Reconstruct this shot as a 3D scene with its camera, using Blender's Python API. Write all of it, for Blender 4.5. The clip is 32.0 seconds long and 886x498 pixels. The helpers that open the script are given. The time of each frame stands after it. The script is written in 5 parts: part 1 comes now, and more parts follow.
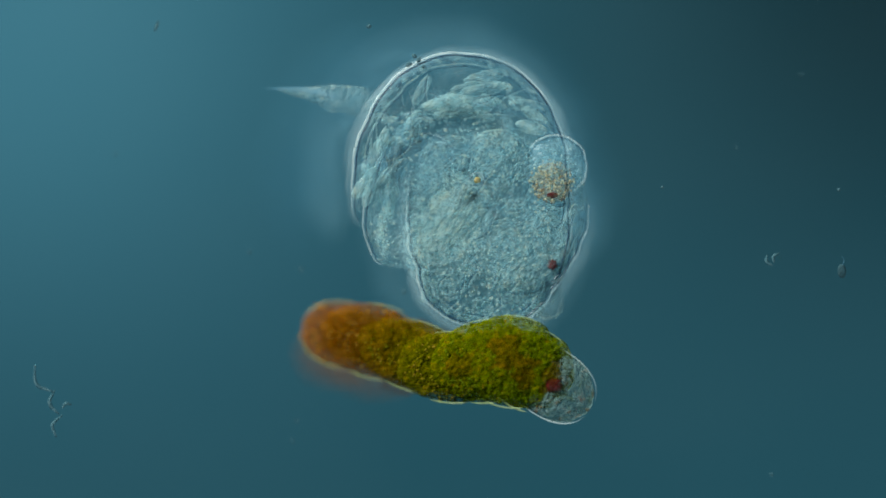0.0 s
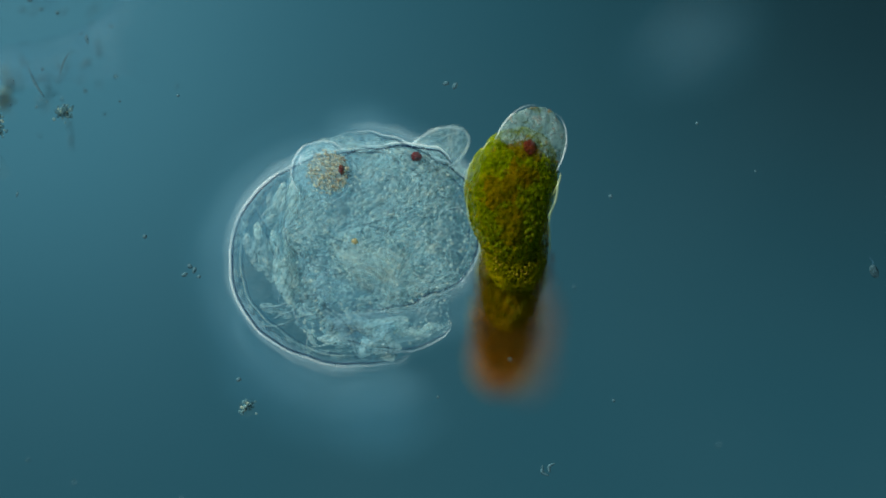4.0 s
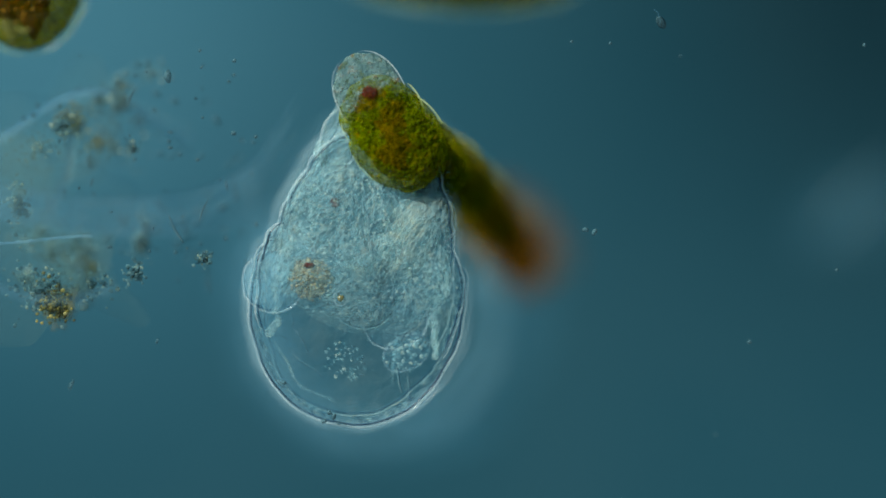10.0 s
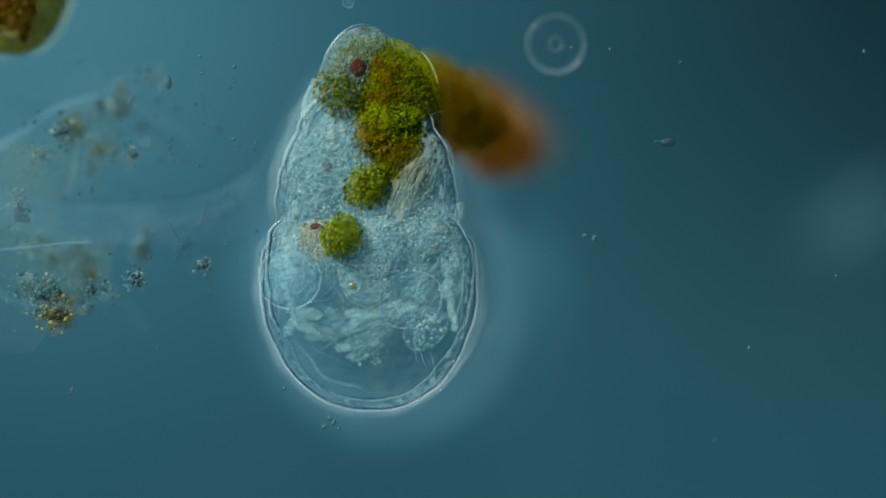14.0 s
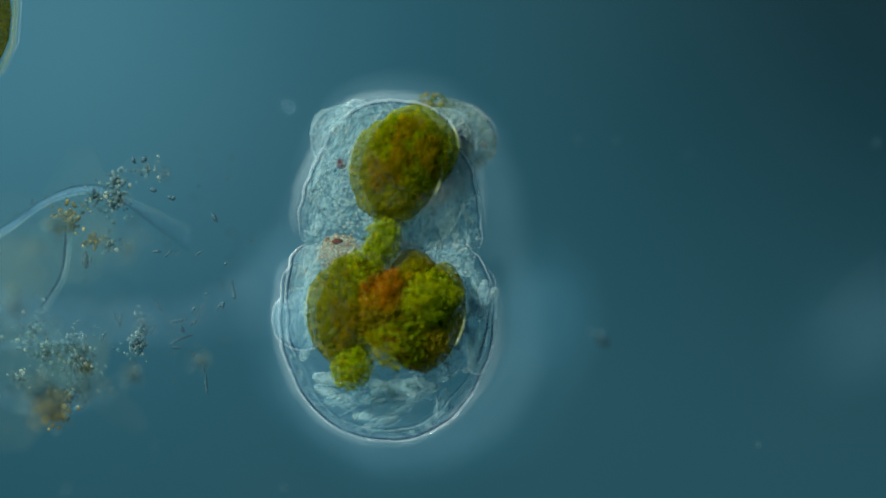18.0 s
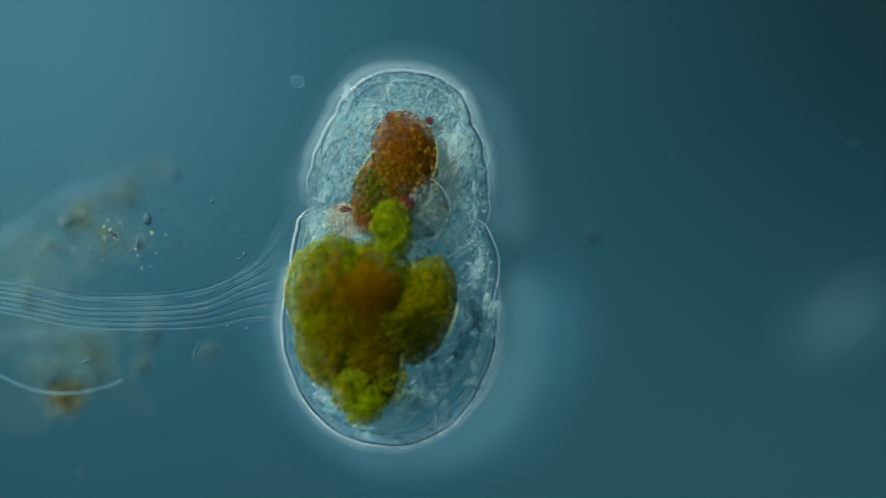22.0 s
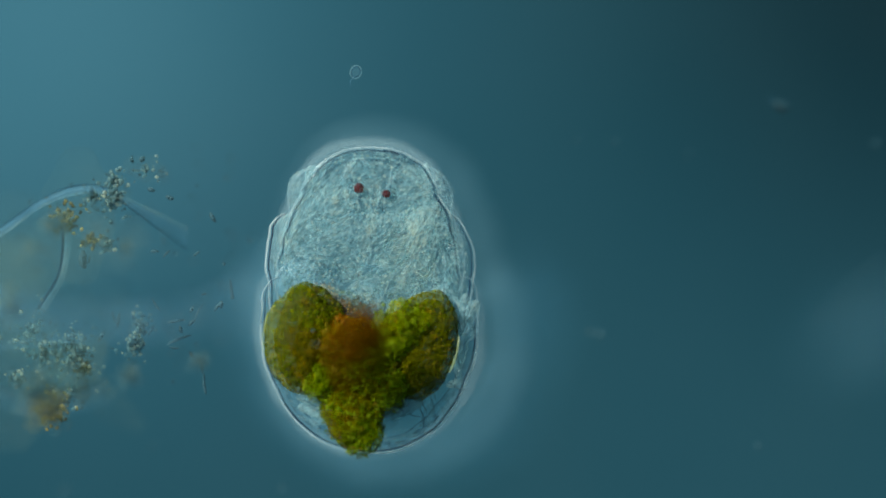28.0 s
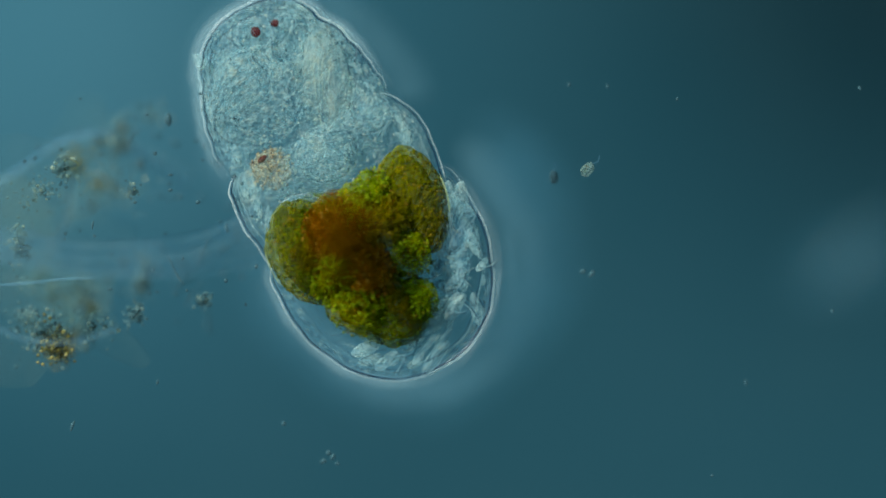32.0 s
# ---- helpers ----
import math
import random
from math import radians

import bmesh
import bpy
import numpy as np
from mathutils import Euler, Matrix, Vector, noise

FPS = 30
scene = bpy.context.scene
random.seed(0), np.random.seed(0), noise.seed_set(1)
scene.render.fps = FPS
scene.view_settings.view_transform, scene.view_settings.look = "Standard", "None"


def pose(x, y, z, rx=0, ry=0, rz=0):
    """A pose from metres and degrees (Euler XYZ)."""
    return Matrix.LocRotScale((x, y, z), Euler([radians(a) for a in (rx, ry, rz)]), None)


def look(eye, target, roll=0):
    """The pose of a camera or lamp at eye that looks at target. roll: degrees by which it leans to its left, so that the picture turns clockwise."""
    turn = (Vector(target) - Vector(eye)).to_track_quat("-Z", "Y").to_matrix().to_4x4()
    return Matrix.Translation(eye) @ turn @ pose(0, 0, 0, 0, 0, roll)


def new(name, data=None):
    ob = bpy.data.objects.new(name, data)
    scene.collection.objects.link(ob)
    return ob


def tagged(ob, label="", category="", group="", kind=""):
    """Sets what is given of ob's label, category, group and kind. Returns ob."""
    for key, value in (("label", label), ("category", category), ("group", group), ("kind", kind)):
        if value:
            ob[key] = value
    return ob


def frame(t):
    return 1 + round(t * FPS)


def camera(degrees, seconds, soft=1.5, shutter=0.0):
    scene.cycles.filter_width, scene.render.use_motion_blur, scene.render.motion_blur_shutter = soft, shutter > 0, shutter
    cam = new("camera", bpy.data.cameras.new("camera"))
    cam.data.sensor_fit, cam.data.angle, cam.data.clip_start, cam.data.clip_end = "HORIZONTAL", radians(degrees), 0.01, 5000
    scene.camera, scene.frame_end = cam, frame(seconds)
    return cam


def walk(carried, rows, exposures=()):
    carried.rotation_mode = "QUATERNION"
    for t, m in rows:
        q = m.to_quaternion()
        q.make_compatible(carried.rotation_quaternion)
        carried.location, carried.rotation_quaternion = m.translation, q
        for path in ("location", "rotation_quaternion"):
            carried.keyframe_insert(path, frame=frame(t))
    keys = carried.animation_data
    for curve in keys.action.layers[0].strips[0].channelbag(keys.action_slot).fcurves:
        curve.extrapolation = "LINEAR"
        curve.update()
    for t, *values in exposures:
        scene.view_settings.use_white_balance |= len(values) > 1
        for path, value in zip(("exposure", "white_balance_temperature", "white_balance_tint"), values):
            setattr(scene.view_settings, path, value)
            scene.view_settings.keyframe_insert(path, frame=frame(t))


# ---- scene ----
# The world is enlarged: one metre stands for about 300 micrometres of the slide.
# U, V name a place in the field of view in millimetres from its upper left corner.
LENS, FAR = 15.0, 5.955
STAGE = [  # seconds, drift of the slide across and down the field, height of the focal plane
    (0.0, 150, -800, 0.0), (0.5, 100, -795, 0.0), (1.0, 75, -790, 0.0), (1.8, 70, -785, 0.0), (2.1, -160, -775, 0.0), (2.5, -215, -770, 0.0),
    (3.0, -246, -658, 0.0), (3.5, -246, -545, 0.0), (4.0, -247, -428, 0.0), (4.5, -250, -309, 0.0), (5.5, -160, -245, -0.06),
    (6.5, -71, -208, -0.1), (7.0, 3, -169, -0.1), (7.5, 4, -151, -0.1), (8.0, 2, -152, -0.1), (8.5, -4, -164, 0.0), (9.0, -2, -165, 0.0),
    (10.0, 0, -169, 0.0), (11.0, -1, -171, 0.06), (11.5, -1, -171, 0.06), (12.0, 3, -159, -0.1), (12.5, -2, -170, 0.14), (13.0, -4, -174, 0.18),
    (13.5, 0, -169, 0.04), (14.5, 0, -150, 0.0), (15.5, 1, -119, 0.0), (16.0, 4, 11, -0.1), (17.0, 5, 7, -0.1), (18.0, 5, 8, -0.12), (18.5, 6, 8, -0.12),
    (19.0, 0, 0, -0.02), (20.0, -2, -1, 0.04), (21.0, -2, -1, 0.12), (22.0, -2, -1, 0.16), (23.0, -2, -1, 0.17), (24.0, 2, 3, -0.04), (24.5, 3, 4, -0.06),
    (26.5, 3, 8, -0.12), (27.0, 3, 7, -0.12), (27.6, 3, 8, -0.12), (28.0, 3, 8, -0.135), (28.4, 3, 8, -0.12), (29.0, -2, 2, 0.0), (29.4, -6, 1, 0.04), (30.0, -5, 2, 0.04),
    (30.4, -5, 2, 0.04), (30.7, -5, -20, 0.04), (31.0, -5, -78, 0.04), (31.5, -4, -102, 0.04), (32.0, -3, -95, 0.04)]


def stage(t):
    for a, b in zip(STAGE, STAGE[1:]):
        if t <= b[0]:
            k = (t - a[0]) / (b[0] - a[0])
            return [a[i] + k * (b[i] - a[i]) for i in (1, 2, 3)]
    return STAGE[-1][1:]


def at(u, v, z=0.0, t=28.0):
    """The place at height z that lies at (u, v) of the field at t seconds."""
    sx, sy, f = stage(t)
    k = (FAR + f - z) / FAR / 1000
    return Vector((-sx / 1000 + (u - 784) * k, sy / 1000 + (441 - v) * k, z))


cam = camera(LENS, 32.0)
walk(cam, [(t, pose(-sx / 1000, sy / 1000, FAR + f)) for t, sx, sy, f in STAGE])
cam.data.dof.use_dof = True
cam.data.dof.focus_distance = FAR
cam.data.dof.aperture_fstop = 0.155

# ---- light ----
world = bpy.data.worlds.new("water_dark")
scene.world = world
world.use_nodes = True
world.node_tree.nodes["Background"].inputs[0].default_value = (0.16, 0.34, 0.42, 1)
world.node_tree.nodes["Background"].inputs[1].default_value = 0.32
sun_data = bpy.data.lights.new("oblique_light", "SUN")
sun_data.energy, sun_data.angle, sun_data.color = 4.1, radians(4), (0.92, 1.0, 0.95)
sun = new("oblique_light", sun_data)
sun.matrix_world = look((-3, 2.7, 2.15), (0, 0, 0))
lamp_data = bpy.data.lights.new("condenser_lamp", "SPOT")
lamp_data.energy, lamp_data.spot_size, lamp_data.shadow_soft_size, lamp_data.color = 6500, radians(50), 0.4, (1.0, 0.95, 0.8)
lamp = new("condenser_lamp", lamp_data)
lamp.matrix_world = look((-4.5, 5.5, -6.0), (0, 0.3, 0))
scene.cycles.transparent_max_bounces = 24
scene.view_settings.exposure = 0.6
# ---- materials ----
def shader(name):
    m = bpy.data.materials.new(name)
    m.use_nodes = True
    m.node_tree.nodes.clear()
    return m, m.node_tree


def node(tree, kind, **values):
    n = tree.nodes.new(kind)
    for key, value in values.items():
        n.inputs[key.replace("_", " ")].default_value = value
    return n


def grain(tree, scale, detail=4, rough=0.6, fibre=1.0):
    """A noise; fibre above 1 draws it out along the Y axis."""
    co = tree.nodes.new("ShaderNodeTexCoord")
    n = node(tree, "ShaderNodeTexNoise", Scale=scale, Detail=detail, Roughness=rough, Distortion=0.4)
    if fibre != 1.0:
        mp = tree.nodes.new("ShaderNodeMapping")
        mp.inputs["Scale"].default_value = (1, 1 / fibre, 1)
        tree.links.new(co.outputs["Object"], mp.inputs["Vector"])
        tree.links.new(mp.outputs["Vector"], n.inputs["Vector"])
    else:
        tree.links.new(co.outputs["Object"], n.inputs["Vector"])
    return n


def ramp(tree, source, stops):
    r = tree.nodes.new("ShaderNodeValToRGB")
    while len(r.color_ramp.elements) < len(stops):
        r.color_ramp.elements.new(0.5)
    for e, (p, c) in zip(r.color_ramp.elements, stops):
        e.position, e.color = p, (*c, 1) if len(c) == 3 else c
    tree.links.new(source, r.inputs["Fac"])
    return r


def grey(v):
    return (v, v, v)


def relief(tree, parts, strength, distance):
    """A bump from noises of several sizes: (scale, weight); a third value "cell" makes rounded granules, a number draws the noise out."""
    total = None
    for scale, weight, *more in parts:
        if more and more[0] == "cell":
            co = tree.nodes.new("ShaderNodeTexCoord")
            n = tree.nodes.new("ShaderNodeTexVoronoi")
            n.feature = "SMOOTH_F1"
            n.inputs["Scale"].default_value = scale
            n.inputs["Smoothness"].default_value = 0.4
            tree.links.new(co.outputs["Object"], n.inputs["Vector"])
            height, weight = n.outputs["Distance"], -weight
        else:
            height = grain(tree, scale, 3, 0.55, *more).outputs["Fac"]
        m = tree.nodes.new("ShaderNodeMath")
        m.operation = "MULTIPLY"
        m.inputs[1].default_value = weight
        tree.links.new(height, m.inputs[0])
        if total is None:
            total = m
        else:
            s = tree.nodes.new("ShaderNodeMath")
            s.operation = "ADD"
            tree.links.new(total.outputs[0], s.inputs[0])
            tree.links.new(m.outputs[0], s.inputs[1])
            total = s
    b = node(tree, "ShaderNodeBump", Strength=strength, Distance=distance)
    tree.links.new(total.outputs[0], b.inputs["Height"])
    return b


def clear(name, stops, thin, dense, scale, bumps, strength=1.0, distance=0.02, gloss=0.0, through_light=0.25, grit=None, fades=None):
    """A see-through living material: colour stops over a noise, density between thin and dense; fades: the stretch along Y in which the tissue thins out to nothing."""
    m, tree = shader(name)
    n = grain(tree, scale)
    col = ramp(tree, n.outputs["Fac"], stops)
    bump = relief(tree, bumps, strength, distance)
    dif, tra = node(tree, "ShaderNodeBsdfDiffuse"), node(tree, "ShaderNodeBsdfTranslucent")
    for s in (dif, tra):
        tree.links.new(col.outputs["Color"], s.inputs["Color"])
        tree.links.new(bump.outputs["Normal"], s.inputs["Normal"])
    body = node(tree, "ShaderNodeMixShader", Fac=through_light)
    tree.links.new(dif.outputs[0], body.inputs[1])
    tree.links.new(tra.outputs[0], body.inputs[2])
    last = body
    if gloss:
        glo = node(tree, "ShaderNodeBsdfGlossy", Roughness=0.25)
        tree.links.new(bump.outputs["Normal"], glo.inputs["Normal"])
        last = node(tree, "ShaderNodeMixShader", Fac=gloss)
        tree.links.new(body.outputs[0], last.inputs[1])
        tree.links.new(glo.outputs[0], last.inputs[2])
    n2 = grain(tree, grit or scale * 0.37, 3)
    den = ramp(tree, n2.outputs["Fac"], [(0.3, grey(thin)), (0.7, grey(dense))])
    glass = node(tree, "ShaderNodeBsdfTransparent", Color=(0.97, 0.99, 1.0, 1))
    mix = tree.nodes.new("ShaderNodeMixShader")
    tree.links.new(den.outputs["Color"], mix.inputs["Fac"])
    if fades:
        co, sep = node(tree, "ShaderNodeTexCoord"), node(tree, "ShaderNodeSeparateXYZ")
        tree.links.new(co.outputs["Object"], sep.inputs[0])
        span = node(tree, "ShaderNodeMapRange")
        span.inputs["From Min"].default_value, span.inputs["From Max"].default_value = fades
        tree.links.new(sep.outputs["Y"], span.inputs["Value"])
        thins = node(tree, "ShaderNodeMath")
        thins.operation = "MULTIPLY"
        tree.links.new(den.outputs["Color"], thins.inputs[0])
        tree.links.new(span.outputs[0], thins.inputs[1])
        tree.links.new(thins.outputs[0], mix.inputs["Fac"])
    tree.links.new(glass.outputs[0], mix.inputs[1])
    tree.links.new(last.outputs[0], mix.inputs[2])
    out = tree.nodes.new("ShaderNodeOutputMaterial")
    tree.links.new(mix.outputs[0], out.inputs["Surface"])
    return m


FINE = [(9, 0.65), (26, 0.22), (55, 0.13), (110, 0.08, "cell"), (200, 0.04)]
PALE = [(0.32, (0.24, 0.46, 0.52)), (0.52, (0.40, 0.60, 0.61)), (0.70, (0.64, 0.70, 0.54))]
WARM = [(0.32, (0.34, 0.52, 0.50)), (0.52, (0.52, 0.62, 0.54)), (0.70, (0.72, 0.70, 0.46))]
M_LORICA = clear("clear_lorica", PALE, 0.01, 0.055, 9, [(6, 0.6), (18, 0.35), (60, 0.12)], 1.0, 0.05, 0.04, 0.06)
M_TRUNK = clear("pale_skin", PALE, 0.04, 0.22, 40, FINE, 1.0, 0.05, 0.02, 0.06, 10)
M_WAIST = clear("thinning_skin", PALE, 0.04, 0.22, 40, FINE, 1.0, 0.05, 0.02, 0.06, 10, (-0.10, 0.06))
M_TISSUE = clear("granular_tissue", PALE, 0.08, 0.25, 60, FINE, 1.0, 0.05, 0.0, 0.06, 22)
M_TAWNY = clear("tawny_muscle", WARM, 0.10, 0.30, 50, [(14, 0.25), (45, 0.18, 4.0), (120, 0.06, 3.0)], 1.0, 0.05, 0.0, 0.06, 22)
M_ORGAN = clear("cell_tissue", PALE, 0.14, 0.42, 50, FINE, 1.0, 0.05, 0.03, 0.35, 22)
M_LOBE = clear("smooth_lobe", [(0.3, (0.24, 0.52, 0.64)), (0.7, (0.44, 0.68, 0.74))], 0.10, 0.24, 30, [(12, 0.3), (120, 0.04, "cell")], 1.0, 0.05, 0.03, 0.06, 22)
M_CLEAR = clear("clear_fluid", [(0.3, (0.26, 0.52, 0.62)), (0.7, (0.42, 0.66, 0.72))], 0.02, 0.08, 12, [(16, 0.4), (60, 0.12)], 1.0, 0.04, 0.04, 0.06)
# Stands for the narrow glow of light hugging the outline.
M_HALO = clear("milky_halo", [(0.3, (0.50, 0.70, 0.76)), (0.7, (0.66, 0.80, 0.82))], 0.04, 0.13, 6, [(10, 0.4)], 0.4, 0.02, 0.0, 0.2)
M_JAW = clear("straw_jaw", [(0.3, (0.50, 0.54, 0.38)), (0.7, (0.74, 0.72, 0.50))], 0.02, 0.15, 14, [(30, 1.0)], 0.4, 0.01, 0.05, 0.1)
M_AMBER = clear("amber_oil", [(0.3, (0.45, 0.24, 0.03)), (0.7, (0.75, 0.52, 0.12))], 0.5, 0.8, 60, [(60, 1.0)], 0.4, 0.005, 0.1)
# Pale film for the wide soft halo of light; the bead cell shares it.
M_COAT = clear("halo_film", [(0.25, (0.20, 0.42, 0.52)), (0.8, (0.34, 0.56, 0.64))], 0.025, 0.075, 4, [(6, 1.0)], 0.3, 0.02)
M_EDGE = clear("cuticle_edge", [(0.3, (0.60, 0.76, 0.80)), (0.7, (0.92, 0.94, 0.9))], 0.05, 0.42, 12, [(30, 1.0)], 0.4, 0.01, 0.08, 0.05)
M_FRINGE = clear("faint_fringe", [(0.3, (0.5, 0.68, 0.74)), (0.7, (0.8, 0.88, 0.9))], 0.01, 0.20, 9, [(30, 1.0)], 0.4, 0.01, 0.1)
# Near-black blue for shade painted along outlines; no fold of its own.
M_SHADE = clear("dark_shade", [(0.3, (0.002, 0.012, 0.045)), (0.7, (0.008, 0.045, 0.11))], 0.08, 0.75, 14, [(30, 1.0)], 0.4, 0.01, 0.05)
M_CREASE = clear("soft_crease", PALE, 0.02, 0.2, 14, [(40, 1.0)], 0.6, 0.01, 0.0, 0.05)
# Dim tone for painted shade: beside creases, inside rims, between pale pieces.
M_DIM = clear("dim_shade", [(0.3, (0.01, 0.04, 0.08)), (0.7, (0.03, 0.09, 0.15))], 0.04, 0.32, 14, [(30, 1.0)], 0.4, 0.01, 0.0)
M_STRAND = clear("muscle_strand", PALE, 0.08, 0.45, 12, [(40, 1.0)], 0.6, 0.01, 0.1, 0.05)
M_HAZE = clear("mucus_haze", [(0.3, (0.09, 0.19, 0.17)), (0.7, (0.20, 0.26, 0.18))], 0.01, 0.085, 6, [(10, 1.0)], 0.5, 0.02, 0.0, 0.5)
M_THREAD = clear("mucus_thread", [(0.3, (0.05, 0.20, 0.34)), (0.7, (0.32, 0.54, 0.66))], 0.03, 0.28, 9, [(30, 1.0)], 0.5, 0.01, 0.0, 0.1)
M_EYE = clear("red_pigment", [(0.3, (0.07, 0.004, 0.008)), (0.7, (0.20, 0.025, 0.02))], 0.4, 0.85, 60, [(120, 1.0)], 0.6, 0.01)
M_GLAND = clear("brown_granules", [(0.38, (0.30, 0.15, 0.05)), (0.5, (0.60, 0.54, 0.36)), (0.62, (0.74, 0.64, 0.40))], 0.14, 0.50, 110, [(140, 1.0), (60, 0.6)], 1.0, 0.02)


def grains(name, stops, density, through_light=0.1):
    """A material for loose granules, each in a tone of its own."""
    m, tree = shader(name)
    geo = tree.nodes.new("ShaderNodeNewGeometry")
    col = ramp(tree, geo.outputs["Random Per Island"], stops)
    dif, tra = node(tree, "ShaderNodeBsdfDiffuse"), node(tree, "ShaderNodeBsdfTranslucent")
    body, mix = node(tree, "ShaderNodeMixShader", Fac=through_light), node(tree, "ShaderNodeMixShader", Fac=density)
    for k in (dif, tra):
        tree.links.new(col.outputs["Color"], k.inputs["Color"])
    tree.links.new(dif.outputs[0], body.inputs[1])
    tree.links.new(tra.outputs[0], body.inputs[2])
    glass = node(tree, "ShaderNodeBsdfTransparent", Color=(0.97, 0.99, 1.0, 1))
    tree.links.new(glass.outputs[0], mix.inputs[1])
    tree.links.new(body.outputs[0], mix.inputs[2])
    out = tree.nodes.new("ShaderNodeOutputMaterial")
    tree.links.new(mix.outputs[0], out.inputs["Surface"])
    return m


M_PEBBLE = grains("tissue_granules", [(0.0, (0.03, 0.10, 0.15)), (0.4, (0.16, 0.34, 0.38)), (0.8, (0.42, 0.60, 0.60)), (1.0, (0.70, 0.74, 0.60))], 0.22)
M_SAND = grains("sandy_granules", [(0.0, (0.20, 0.09, 0.03)), (0.4, (0.46, 0.36, 0.20)), (1.0, (0.80, 0.74, 0.50))], 0.30)
M_LEAFY = grains("green_granules", [(0.0, (0.05, 0.08, 0.0)), (0.4, (0.15, 0.21, 0.0)), (0.7, (0.34, 0.42, 0.01)), (0.9, (0.42, 0.50, 0.02)), (1.0, (0.42, 0.25, 0.02))], 0.46, 0.4)
M_MOSS = grains("moss_granules", [(0.0, (0.03, 0.05, 0.0)), (0.4, (0.11, 0.15, 0.0)), (0.8, (0.24, 0.28, 0.01)), (1.0, (0.32, 0.20, 0.01))], 0.42, 0.4)
M_OLIVE = grains("olive_granules", [(0.0, (0.05, 0.05, 0.0)), (0.4, (0.15, 0.13, 0.0)), (0.8, (0.30, 0.24, 0.01)), (1.0, (0.48, 0.28, 0.03))], 0.50, 0.4)
M_RUSTY = grains("rusty_granules", [(0.0, (0.17, 0.05, 0.0)), (0.5, (0.34, 0.11, 0.0)), (1.0, (0.66, 0.36, 0.05))], 0.5, 0.4)
M_DEBRIS = grains("grey_detritus", [(0.0, (0.02, 0.06, 0.08)), (0.45, (0.12, 0.24, 0.26)), (0.85, (0.24, 0.34, 0.31)), (1.0, (0.50, 0.52, 0.38))], 0.45)
M_BROWN = grains("brown_detritus", [(0.0, (0.03, 0.03, 0.02)), (0.4, (0.16, 0.14, 0.05)), (0.8, (0.36, 0.27, 0.06)), (1.0, (0.66, 0.52, 0.20))], 0.6)
M_CRUMB = grains("tip_granules", [(0.0, (0.14, 0.03, 0.01)), (0.25, (0.34, 0.14, 0.02)), (0.4, (0.16, 0.26, 0.24)), (0.8, (0.42, 0.56, 0.54)), (1.0, (0.5, 0.60, 0.56))], 0.22)
GREEN = [(0.30, (0.050, 0.072, 0.0)), (0.44, (0.115, 0.160, 0.0)), (0.56, (0.190, 0.235, 0.0)), (0.70, (0.30, 0.20, 0.0))]
ORANGE = [(0.30, (0.12, 0.030, 0.0)), (0.44, (0.25, 0.060, 0.0)), (0.56, (0.38, 0.090, 0.002)), (0.70, (0.48, 0.20, 0.01))]
ROUGH = [(16, 0.5), (60, 0.22), (130, 0.16, "cell"), (260, 0.08)]


def pigment_stops(share, tone):
    return [(a[0], tuple((x + (y - x) * share) * (1 - 1.2 * share * (1 - share)) * tone for x, y in zip(a[1], b[1]))) for a, b in zip(GREEN, ORANGE)]


def pigment(name, share, thin=0.16, dense=0.62, tone=1.95, ends=None, reach=0.1):
    """Chloroplast green that turns to carotene orange as share goes to 1; ends gives the shares at -reach and +reach along X."""
    if ends is None:
        return clear(name, pigment_stops(share, tone), thin, dense, 80, ROUGH, 1.0, 0.02, 0.0, 0.45, 110)
    m = clear(name, pigment_stops(ends[0], tone), thin, dense, 80, ROUGH, 1.0, 0.02, 0.0, 0.45, 110)
    tree = m.node_tree
    first = [n for n in tree.nodes if n.bl_idname == "ShaderNodeValToRGB"][0]
    source = first.inputs["Fac"].links[0].from_socket
    targets = [k.to_socket for k in first.outputs["Color"].links]
    second = ramp(tree, source, pigment_stops(ends[1], tone))
    co, axes = tree.nodes.new("ShaderNodeTexCoord"), tree.nodes.new("ShaderNodeSeparateXYZ")
    tree.links.new(co.outputs["Object"], axes.inputs[0])
    span = node(tree, "ShaderNodeMapRange", From_Min=-reach, From_Max=reach)
    tree.links.new(axes.outputs["X"], span.inputs["Value"])
    mix = tree.nodes.new("ShaderNodeMix")
    mix.data_type = "RGBA"
    tree.links.new(span.outputs[0], mix.inputs[0])
    tree.links.new(first.outputs["Color"], mix.inputs[6])
    tree.links.new(second.outputs["Color"], mix.inputs[7])
    for s in targets:
        tree.links.new(mix.outputs[2], s)
    return m


def core_pigment(name, share):
    return pigment(name, min(1.0, max(0.0, share + 0.42)), 0.3, 0.88, 1.05)


M_TIP = clear("clear_granular_tip", [(0.34, (0.13, 0.15, 0.02)), (0.44, (0.16, 0.27, 0.25)), (0.6, (0.28, 0.41, 0.39)), (0.72, (0.40, 0.20, 0.05))], 0.24, 0.58, 60, [(60, 0.8), (140, 0.7)], 1.0, 0.016, 0.0, 0.2, 70)
M_PELLICLE = clear("thin_pellicle", [(0.3, (0.26, 0.36, 0.02)), (0.7, (0.50, 0.58, 0.10))], 0.02, 0.10, 12, [(60, 1.0)], 0.4, 0.01, 0.1)
M_PALE_RIB = clear("pale_pellicle_rib", [(0.3, (0.50, 0.58, 0.10)), (0.7, (0.80, 0.84, 0.45))], 0.06, 0.42, 12, [(60, 1.0)], 0.4, 0.01, 0.1)
